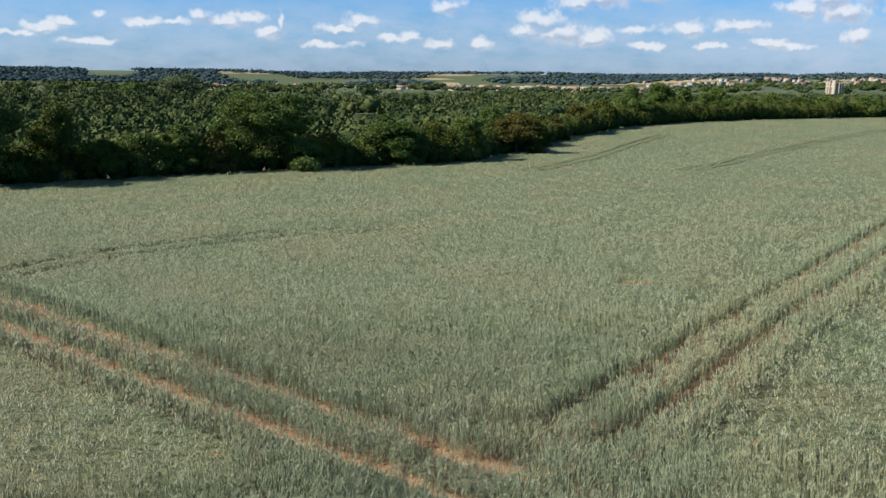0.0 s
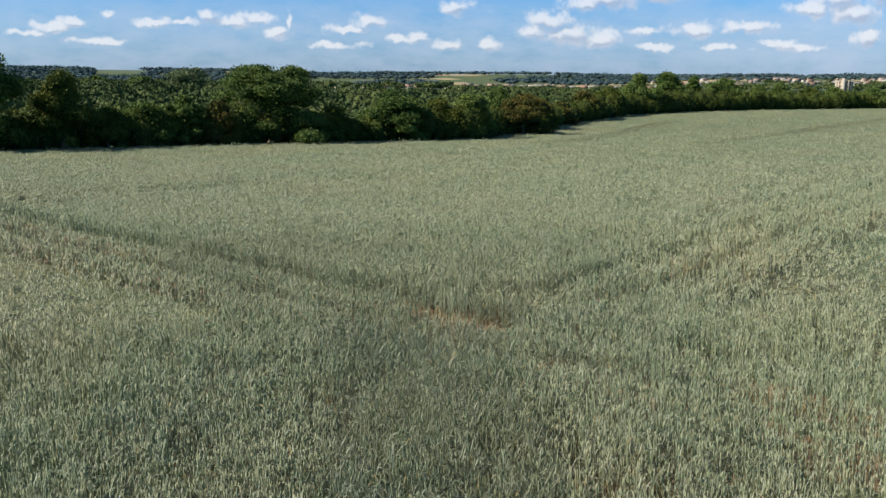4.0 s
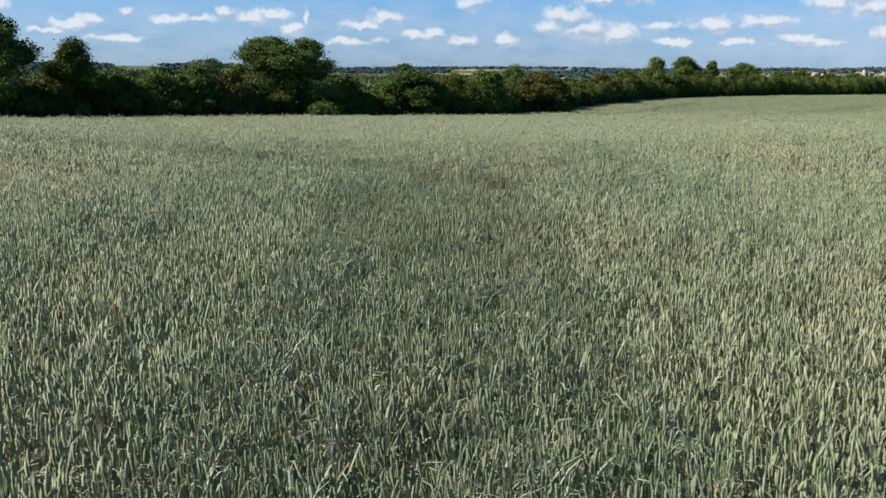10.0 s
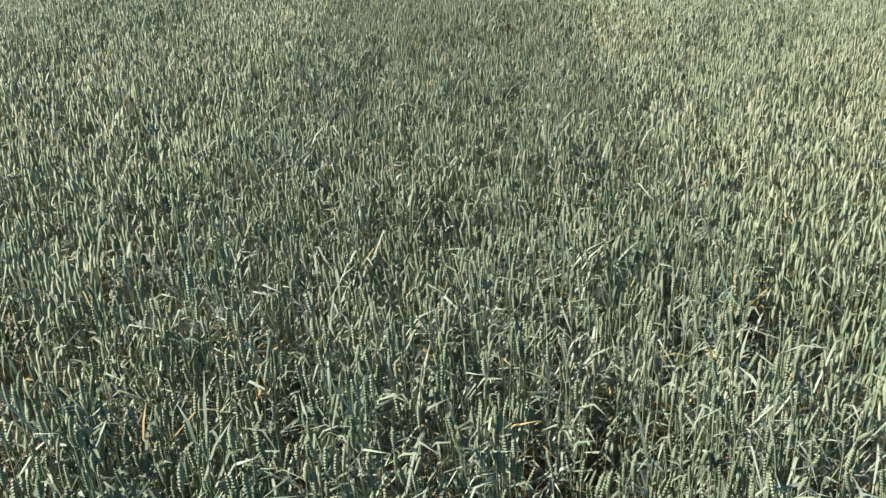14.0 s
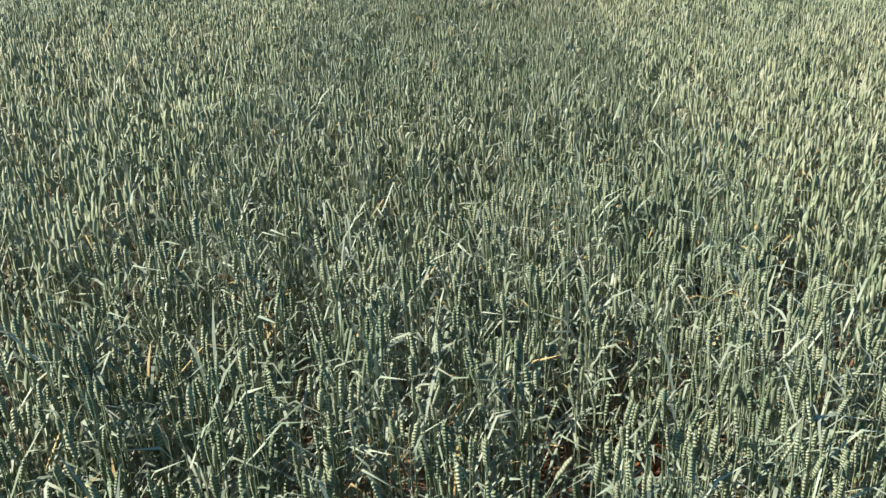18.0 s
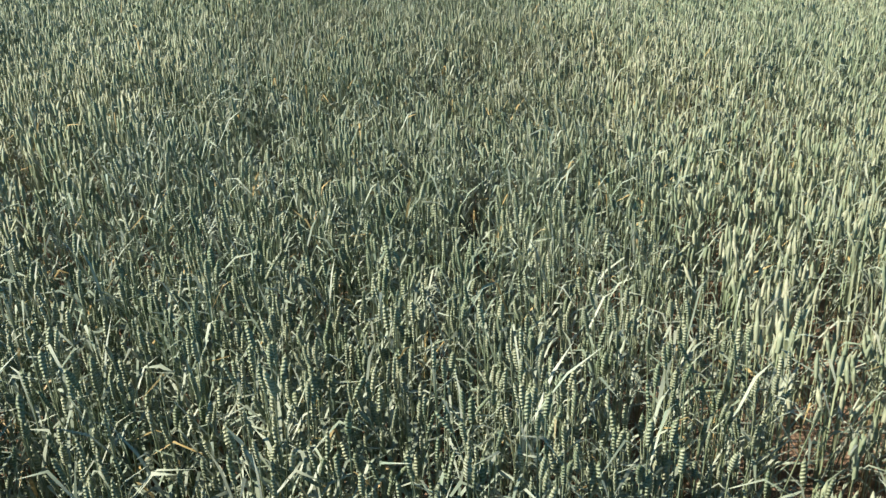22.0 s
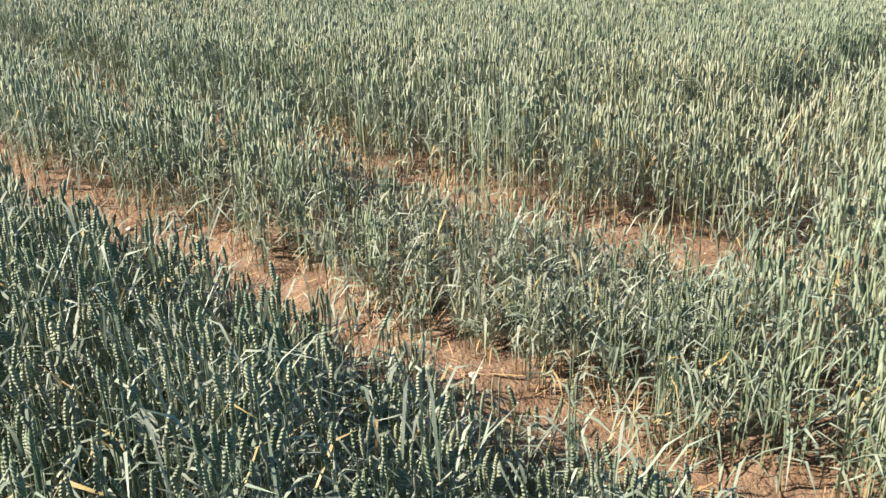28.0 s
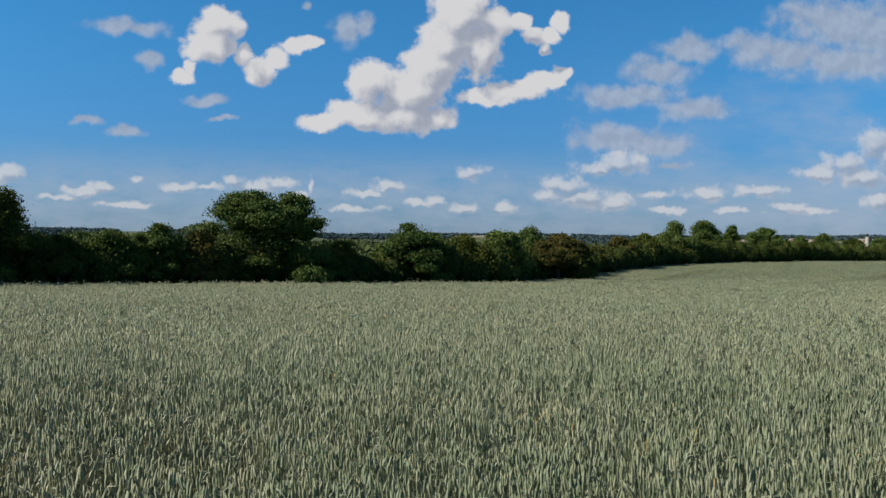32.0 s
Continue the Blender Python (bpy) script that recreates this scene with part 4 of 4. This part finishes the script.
tree("oak_tree", "grey-green oak on the far rise", 82.3, 218.5, 5.2, 10.0, MAT_OAK, 9450, 0.21, 119)
tree("oak_tree", "slender dark oak on the far rise", 91.0, 223.4, 2.7, 9.7, MAT_OAK, 5250, 0.21, 120)
tree("oak_tree", "broad dark oak on the far rise", 102.2, 229.3, 6.5, 8.7, MAT_OAK, 9450, 0.22, 121)
tree("oak_tree", "small dark oak on the far rise", 113.5, 233.2, 3.4, 6.8, MAT_OAK, 4620, 0.22, 122)
tree("oak_tree", "round dark oak on the far rise", 122.3, 236.7, 4.6, 7.5, MAT_OAK, 5460, 0.22, 123)
tree("oak_tree", "round dark oak on the far rise", 131.5, 240.0, 4.4, 6.2, MAT_THORN, 5880, 0.22, 124)
tree("oak_tree", "low dark oak on the far rise", 141.0, 242.0, 4.8, 6.4, MAT_OAK, 5460, 0.23, 125)
tree("oak_tree", "low dark oak on the far rise", 153.5, 243.1, 6.0, 6.2, MAT_OAK, 5880, 0.24, 126)
tree("oak_tree", "low dark oak on the far rise", 166.9, 245.2, 7.0, 6.4, MAT_THORN, 5880, 0.24, 127)
tree("oak_tree", "dark oak at the far end of the hedge", 180.0, 248.0, 7.0, 6.4, MAT_OAK, 5040, 0.24, 128)
tree("oak_tree", "tall dark oak at the near end of the hedge", -40.5, 73.0, 5.0, 9.0, MAT_OAK, 7350, 0.16, 129)

# the hedge itself, a dense bank of bushes under the trees
gen = np.random.default_rng(55)
lobes = []
run = 0.0
for (ax, ay), (bx, by) in zip(HEDGE, HEDGE[1:]):
    step_len = math.hypot(bx - ax, by - ay)
    ux, uy = (bx - ax) / step_len, (by - ay) / step_len
    s = 0.0
    while s < step_len:
        far_off = math.hypot(ax + ux * s, ay + uy * s) > 170
        r = gen.uniform(1.3, 2.3) * (1.3 if far_off else 1.0)
        back = gen.uniform(1.2, 3.2)
        lx_, ly_ = ax + ux * s - uy * back, ay + uy * s + ux * back
        hh = gen.uniform(1.5, 2.5) * (1.25 if far_off else 1.05)
        lobes.append((lx_, ly_, float(land(lx_, ly_)) + hh * 0.85, r, hh))
        s += r * 0.72
b = Bundle()
b.add(leaf_cards(gen, lobe_points(gen, lobes, 110000), 0.13), [[[0, 1, 2]]])
hedge = tagged(new("hedge"), "dense dark hawthorn hedge along the field edge", "hedge")
part("leafage", b.mesh("leafage", MAT_THORN), hedge)
part("inner_foliage", core_mesh("inner_foliage", gen, lobes, MAT_SHADE, 0.86), hedge, "dense inside of the hedge, coloured dark to stand for shade")

# ---------------------------------------------------------------- beyond the hedge
gen = np.random.default_rng(77)


def woods(name, label, places, heights, widths, cards, card_size, mat, side_lobes=3):
    """Many crowns of far trees in one mesh."""
    lobes = []
    for (x, y), h, w in zip(places, heights, widths):
        z = float(land(x, y))
        if y < 720:
            h = max(2.5, min(h, (2.6 if y > 290 and x < -0.07 * y else 0.4) - z, 7.9 - 0.0175 * y - z if x > 0.1 * y else h))
        elif y < 2200 and 0.13 < x / y < 0.40:
            h = min(h, 5.0)
        lobes.append((x, y, z + h * 0.5, w, h * 0.52))
        for i in range(side_lobes):
            a = gen.uniform(0, 6.28)
            lobes.append((x + math.cos(a) * w * 0.55, y + math.sin(a) * w * 0.55, z + h * gen.uniform(0.45, 0.72), w * 0.5, h * 0.30))
    b = Bundle()
    b.add(leaf_cards(gen, lobe_points(gen, lobes, cards), card_size), [[[0, 1, 2]]])
    ob = tagged(new(name), label, "woods", kind="stuff")
    tagged(part("leafage", b.mesh("leafage", mat), ob), kind="stuff")
    tagged(part("inner_foliage", core_mesh("inner_foliage", gen, lobes, mat, 0.70), ob), kind="stuff")


def behind_hedge(n, y0, y1, u0, u1, power=1.0):
    got = []
    while len(got) < n:
        y = y0 + (y1 - y0) * gen.random() ** power
        x = y * gen.uniform(u0, u1)
        if y > np.interp(x, hx, hy) + 22 and not (0.54 < x / y < 0.64 and (y < 400 or 720 < y < 900)):
            got.append((x, y))
    return got


spots = behind_hedge(230, 130, 460, -0.40, 0.30) + behind_hedge(130, 125, 330, -0.42, -0.10) + behind_hedge(90, 300, 440, -0.45, -0.08) + behind_hedge(130, 270, 700, 0.10, 0.62) + behind_hedge(60, 480, 715, 0.45, 0.75)
woods("woodland", "mixed green woodland in the vale behind the hedge", spots, gen.uniform(8.0, 12.5, len(spots)), gen.uniform(4.0, 8.0, len(spots)), 160000, 0.48, MAT_WOODS)
spots = behind_hedge(130, 720, 2100, -0.42, 0.13) + behind_hedge(120, 720, 1900, 0.13, 0.40) + behind_hedge(150, 950, 2300, 0.40, 0.78)
woods("far_woodland", "scattered trees and copses round a distant town", spots, gen.uniform(6, 11, len(spots)), gen.uniform(6, 15, len(spots)), 45000, 1.2, MAT_WOODS)
ridge = []
for i in range(5200):
    u, y = gen.uniform(-0.55, 0.85), gen.uniform(2500, 3850)
    if vnoise(u * 14, y / 420, 1.0, 91) > 0.40 or y > 3550 and vnoise(u * 20, 3.0, 1.0, 92) > 0.12:
        ridge.append((u * y, y))
woods("ridge_woods", "woods along the low hills on the skyline, haze put into their bluish colour", ridge, gen.uniform(9, 14, len(ridge)), gen.uniform(12, 24, len(ridge)), 30000, 3.0, MAT_HAZED_WOODS, 0)
BEHIND = "trees behind the hedge"
tree("willow_tree", "large pale grey-green tree far behind the hedge", -64.0, 424.0, 14.0, 17.5, MAT_GREY, 9450, 0.49, 201, low=1.0, group=BEHIND)
tree("willow_tree", "rounded silvery willow far behind the hedge", -97.0, 400.0, 11.0, 11.0, MAT_GREY, 6300, 0.46, 202, group=BEHIND)
tree("oak_tree", "dark round tree far behind the hedge", -80.0, 405.0, 9.0, 13.0, MAT_OAK, 6300, 0.46, 203, low=0.5, group=BEHIND)
for i, (x, y, h) in enumerate(((-112, 410, 12.5), (-124, 395, 11.5), (-138, 400, 12.5), (-105, 430, 13.0), (-90, 440, 13.0), (-152, 410, 12.0))):
    tree("oak_tree", "dark broad tree in a wood behind the hedge", x, y, 8.5, h, MAT_OAK, 4620, 0.49, 210 + i, low=0.3, group=BEHIND)


# ---------------------------------------------------------------- town
def house(w, d, eaves, ridge_h, wall_mat, roof_mat, label):
    """A small house with a gabled roof, a chimney, and windows on its front."""
    base = tagged(new("house"), label, "house", "houses of the distant town")
    v = [(-w, -d, -3), (w, -d, -3), (w, d, -3), (-w, d, -3), (-w, -d, eaves), (w, -d, eaves), (w, d, eaves), (-w, d, eaves), (-w, 0, ridge_h - 0.15), (w, 0, ridge_h - 0.15)]
    part("wall", mesh_from("wall", v, [np.array([[0, 1, 5, 4], [2, 3, 7, 6]]), np.array([[1, 2, 6, 9, 5], [3, 0, 4, 8, 7]])], wall_mat), base)
    o, t = 0.4, 0.25
    rv = []
    for lift in (0, t):
        rv += [(-w - o, -d - o, eaves - 0.3 + lift), (w + o, -d - o, eaves - 0.3 + lift), (w + o, 0, ridge_h + lift), (-w - o, 0, ridge_h + lift), (w + o, d + o, eaves - 0.3 + lift), (-w - o, d + o, eaves - 0.3 + lift)]
    rf = [[6, 7, 8, 9], [9, 8, 10, 11], [0, 3, 2, 1], [3, 5, 4, 2], [0, 1, 7, 6], [4, 5, 11, 10], [1, 2, 8, 7], [2, 4, 10, 8], [3, 0, 6, 9], [5, 3, 9, 11]]
    part("roof", mesh_from("roof", rv, np.array(rf), roof_mat), base)
    c = [(w * 0.6 + i * 0.9, j * 0.7 - 0.35, k) for k in (ridge_h - 0.6, ridge_h + 1.1) for i, j in ((0, 0), (1, 0), (1, 1), (0, 1))]
    part("chimney", mesh_from("chimney", c, np.array([[0, 1, 5, 4], [1, 2, 6, 5], [2, 3, 7, 6], [3, 0, 4, 7], [4, 5, 6, 7]]), wall_mat), base)
    for wx in (-w * 0.55, w * 0.45):
        for wz in (0.9, 3.5):
            if wz + 1.3 < eaves:
                p = [(wx - 0.6, -d - 0.03, wz), (wx + 0.6, -d - 0.03, wz), (wx + 0.6, -d - 0.03, wz + 1.3), (wx - 0.6, -d - 0.03, wz + 1.3)]
                p += [(a, b_ + 0.2, c_) for a, b_, c_ in p]
                part("window", mesh_from("window", p, np.array([[0, 1, 2, 3], [0, 4, 5, 1], [1, 5, 6, 2], [2, 6, 7, 3], [3, 7, 4, 0]]), MAT_PANE), base)
    return base


kinds = [house(5.0, 4.0, 5.0, 8.0, MAT_BRICK, MAT_TILE, "brick house with a red tiled gable roof"),
         house(7.5, 4.2, 5.2, 8.2, MAT_RENDER, MAT_SLATE, "pale rendered house with a grey roof"),
         house(4.2, 3.8, 2.8, 5.6, MAT_BRICK, MAT_SLATE, "low brick bungalow with a dull grey-brown roof"),
         house(9.0, 4.5, 5.2, 8.6, MAT_BRICK, MAT_TILE, "row of brick cottages under one red roof")]
gen = np.random.default_rng(88)
quarters = [(110, 1250, 1950, 0.13, 0.38), (140, 1800, 2800, 0.36, 0.70), (38, 2000, 2500, -0.13, -0.01), (10, 1500, 2100, 0.0, 0.16)]
first = [True] * 4
for n, y0, y1, u0, u1 in quarters:
    for i in range(n):
        y = gen.uniform(y0, y1)
        x = y * gen.uniform(u0, u1)
        k = int(gen.integers(4)) if u0 > 0.1 else (0, 3)[int(gen.integers(2))]
        m = pose(x, y, float(land(x, y)), 0, 0, float(gen.uniform(-50, 50)))
        if first[k]:
            kinds[k].matrix_basis, first[k] = m, False
        else:
            copy_thing(kinds[k], m)


def shed(x, y, w, d, h, turn, label):
    """A long low hall with a shallow roof and a row of doors."""
    base = tagged(new("warehouse"), label, "warehouse", "halls of the distant town")
    base.matrix_basis = pose(x, y, float(land(x, y)), 0, 0, turn)
    v = [(-w, -d, -3), (w, -d, -3), (w, d, -3), (-w, d, -3), (-w, -d, h), (w, -d, h), (w, d, h), (-w, d, h)]
    part("wall", mesh_from("wall", v, np.array([[0, 1, 5, 4], [1, 2, 6, 5], [2, 3, 7, 6], [3, 0, 4, 7]]), MAT_RENDER), base)
    r = [(-w - 0.5, -d - 0.5, h), (w + 0.5, -d - 0.5, h), (w + 0.5, 0, h + d * 0.22), (-w - 0.5, 0, h + d * 0.22), (w + 0.5, d + 0.5, h), (-w - 0.5, d + 0.5, h)]
    part("roof", mesh_from("roof", r, [np.array([[0, 1, 2, 3], [3, 2, 4, 5], [0, 5, 4, 1]]), np.array([[1, 4, 2], [0, 3, 5]])], MAT_PALE), base)
    for i in range(4):
        cx0 = -w + (i + 0.5) * w / 2
        p = [(cx0 - 1.6, -d - 0.05, -1), (cx0 + 1.6, -d - 0.05, -1), (cx0 + 1.6, -d - 0.05, h * 0.6), (cx0 - 1.6, -d - 0.05, h * 0.6)]
        part("door", mesh_from("door", p, np.array([[0, 1, 2, 3]]), MAT_SLATE), base)


shed(296, 1260, 16, 8, 5, 12, "long white warehouse at the town's edge")
shed(190, 1190, 13, 7, 4, -8, "white warehouse among trees")
shed(402, 1330, 18, 8, 6, 20, "long pale warehouse in the town")

# the great round brick building that stands over the trees
bx, by = 444.0, 744.0
bz = float(land(bx, by))
keep_h = 4.6 - bz
tower = tagged(new("water_tower"), "broad round brick tower with pale pillars round its top", "tower")
tower.location = (bx, by, bz)
R, seg = 6.6, 40
ang = [2 * math.pi * i / seg for i in range(seg)]
prof = [(R, -2), (R, keep_h * 0.72), (R + 0.4, keep_h * 0.73), (R + 0.4, keep_h * 0.79), (R * 0.96, keep_h * 0.80), (R * 0.96, keep_h - 0.9), (R + 0.3, keep_h - 0.8), (R + 0.3, keep_h), (R - 0.6, keep_h), (R - 0.6, keep_h - 0.7), (0.1, keep_h - 0.2)]
v = [(r * math.cos(a), r * math.sin(a), z) for r, z in prof for a in ang]
part("drum", mesh_from("drum", v, np.array(tube_faces(seg, len(prof), False)[0]), MAT_TOWER), tower)
for i in range(16):
    a = 2 * math.pi * i / 16
    p = []
    for z0_, z1_ in ((keep_h * 0.30, keep_h * 1.04),):
        for z in (z0_, z1_):
            for da, rr in ((-0.06, R - 0.2), (0.06, R - 0.2), (0.06, R + 0.75), (-0.06, R + 0.75)):
                p.append((rr * math.cos(a + da), rr * math.sin(a + da), z))
    part("pillar", mesh_from("pillar", p, np.array([[0, 1, 5, 4], [1, 2, 6, 5], [2, 3, 7, 6], [3, 0, 4, 7], [4, 5, 6, 7]]), MAT_PALE), tower)
st = [(-5.0 + i * 2.2, -7.0 + j * 2.4, z) for z in (0, keep_h + 2.2) for i, j in ((0, 0), (1, 0), (1, 1), (0, 1))]
part("stair_shaft", mesh_from("stair_shaft", st, np.array([[0, 1, 5, 4], [1, 2, 6, 5], [2, 3, 7, 6], [3, 0, 4, 7], [4, 5, 6, 7]]), MAT_PALE), tower, "pale square stair shaft")

# ---------------------------------------------------------------- in the wheel tracks
gen = np.random.default_rng(99)
b = Bundle()
sx, sy = gen.uniform(-6, 7, 26000), gen.uniform(10, 22, 26000)
o = openness(sx, sy)
keep = o > 0.35
sx, sy = sx[keep][:4200], sy[keep][:4200]
n = len(sx)
a = gen.uniform(0, 2 * np.pi, n)
ln, wd = gen.uniform(0.03, 0.14, n), gen.uniform(0.0015, 0.004, n)
c = np.stack([sx, sy, land(sx, sy) + relief(sx, sy) + 0.006], 1)
d = np.stack([np.cos(a), np.sin(a), gen.uniform(-0.12, 0.3, n)], 1)
s = np.stack([-np.sin(a), np.cos(a), np.zeros(n)], 1)
p = np.empty((n, 4, 3))
p[:, 0], p[:, 1] = c - d * ln[:, None] * 0.5 - s * wd[:, None], c - d * ln[:, None] * 0.5 + s * wd[:, None]
p[:, 2], p[:, 3] = c + d * ln[:, None] * 0.5 + s * wd[:, None], c + d * ln[:, None] * 0.5 - s * wd[:, None]
b.add(p, [[[0, 1, 2, 3]]])
tagged(new("straw_litter", b.mesh("straw_litter", MAT_STRAW)), "scattered dry straw on the bare wheel tracks", "straw", kind="stuff")
b = Bundle()
sx, sy = gen.uniform(-6, 7, 14000), gen.uniform(10, 22, 14000)
keep = openness(sx, sy) > 0.5
sx, sy = sx[keep][:1300], sy[keep][:1300]
n = len(sx)
size = gen.uniform(0.004, 0.012, n) * (1 + 1.2 * (gen.random(n) < 0.06))
turn = gen.uniform(0, 6.28, n)
oct_ = np.array([(1, 0, 0), (0, 1, 0), (-1, 0, 0), (0, -1, 0), (0, 0, 0.7), (0, 0, -0.7)])
p = np.empty((n, 6, 3))
for i, (ox, oy, oz) in enumerate(oct_):
    k = size * gen.uniform(0.7, 1.2, n)
    p[:, i] = np.stack([sx + (ox * np.cos(turn) - oy * np.sin(turn)) * k, sy + (ox * np.sin(turn) + oy * np.cos(turn)) * k, land(sx, sy) + relief(sx, sy) + 0.25 * size + oz * k], 1)
b.add(p, [[[0, 1, 4], [1, 2, 4], [2, 3, 4], [3, 0, 4], [1, 0, 5], [2, 1, 5], [3, 2, 5], [0, 3, 5]]])
tagged(new("pebbles", b.mesh("pebbles", MAT_STONE)), "small pale pebbles and clods on bare soil", "pebbles", kind="stuff")
# dry broken straws standing along the edges of the tracks
b = Bundle()
sx, sy = gen.uniform(-6, 7, 60000), gen.uniform(10, 22, 60000)
o = openness(sx, sy)
keep = (o > 0.08) & (o < 0.75)
sx, sy = sx[keep][:6500], sy[keep][:6500]
n = len(sx)
hgt = gen.uniform(0.03, 0.20, n)
a = gen.uniform(0, 2 * np.pi, n)
tilt = np.abs(gen.normal(0, 0.45, n))
lo = np.stack([sx, sy, land(sx, sy) + relief(sx, sy)], 1)
hi = lo + np.stack([np.cos(a) * tilt * hgt, np.sin(a) * tilt * hgt, hgt], 1)
s = np.stack([-np.sin(a), np.cos(a), np.zeros(n)], 1) * 0.0022
p = np.empty((n, 4, 3))
p[:, 0], p[:, 1], p[:, 2], p[:, 3] = lo - s, lo + s, hi + s, hi - s
b.add(p, [[[0, 1, 2, 3]]])
tagged(new("dry_straws", b.mesh("dry_straws", MAT_STRAW)), "dry broken straws along the edges of the wheel tracks", "straw", kind="stuff")
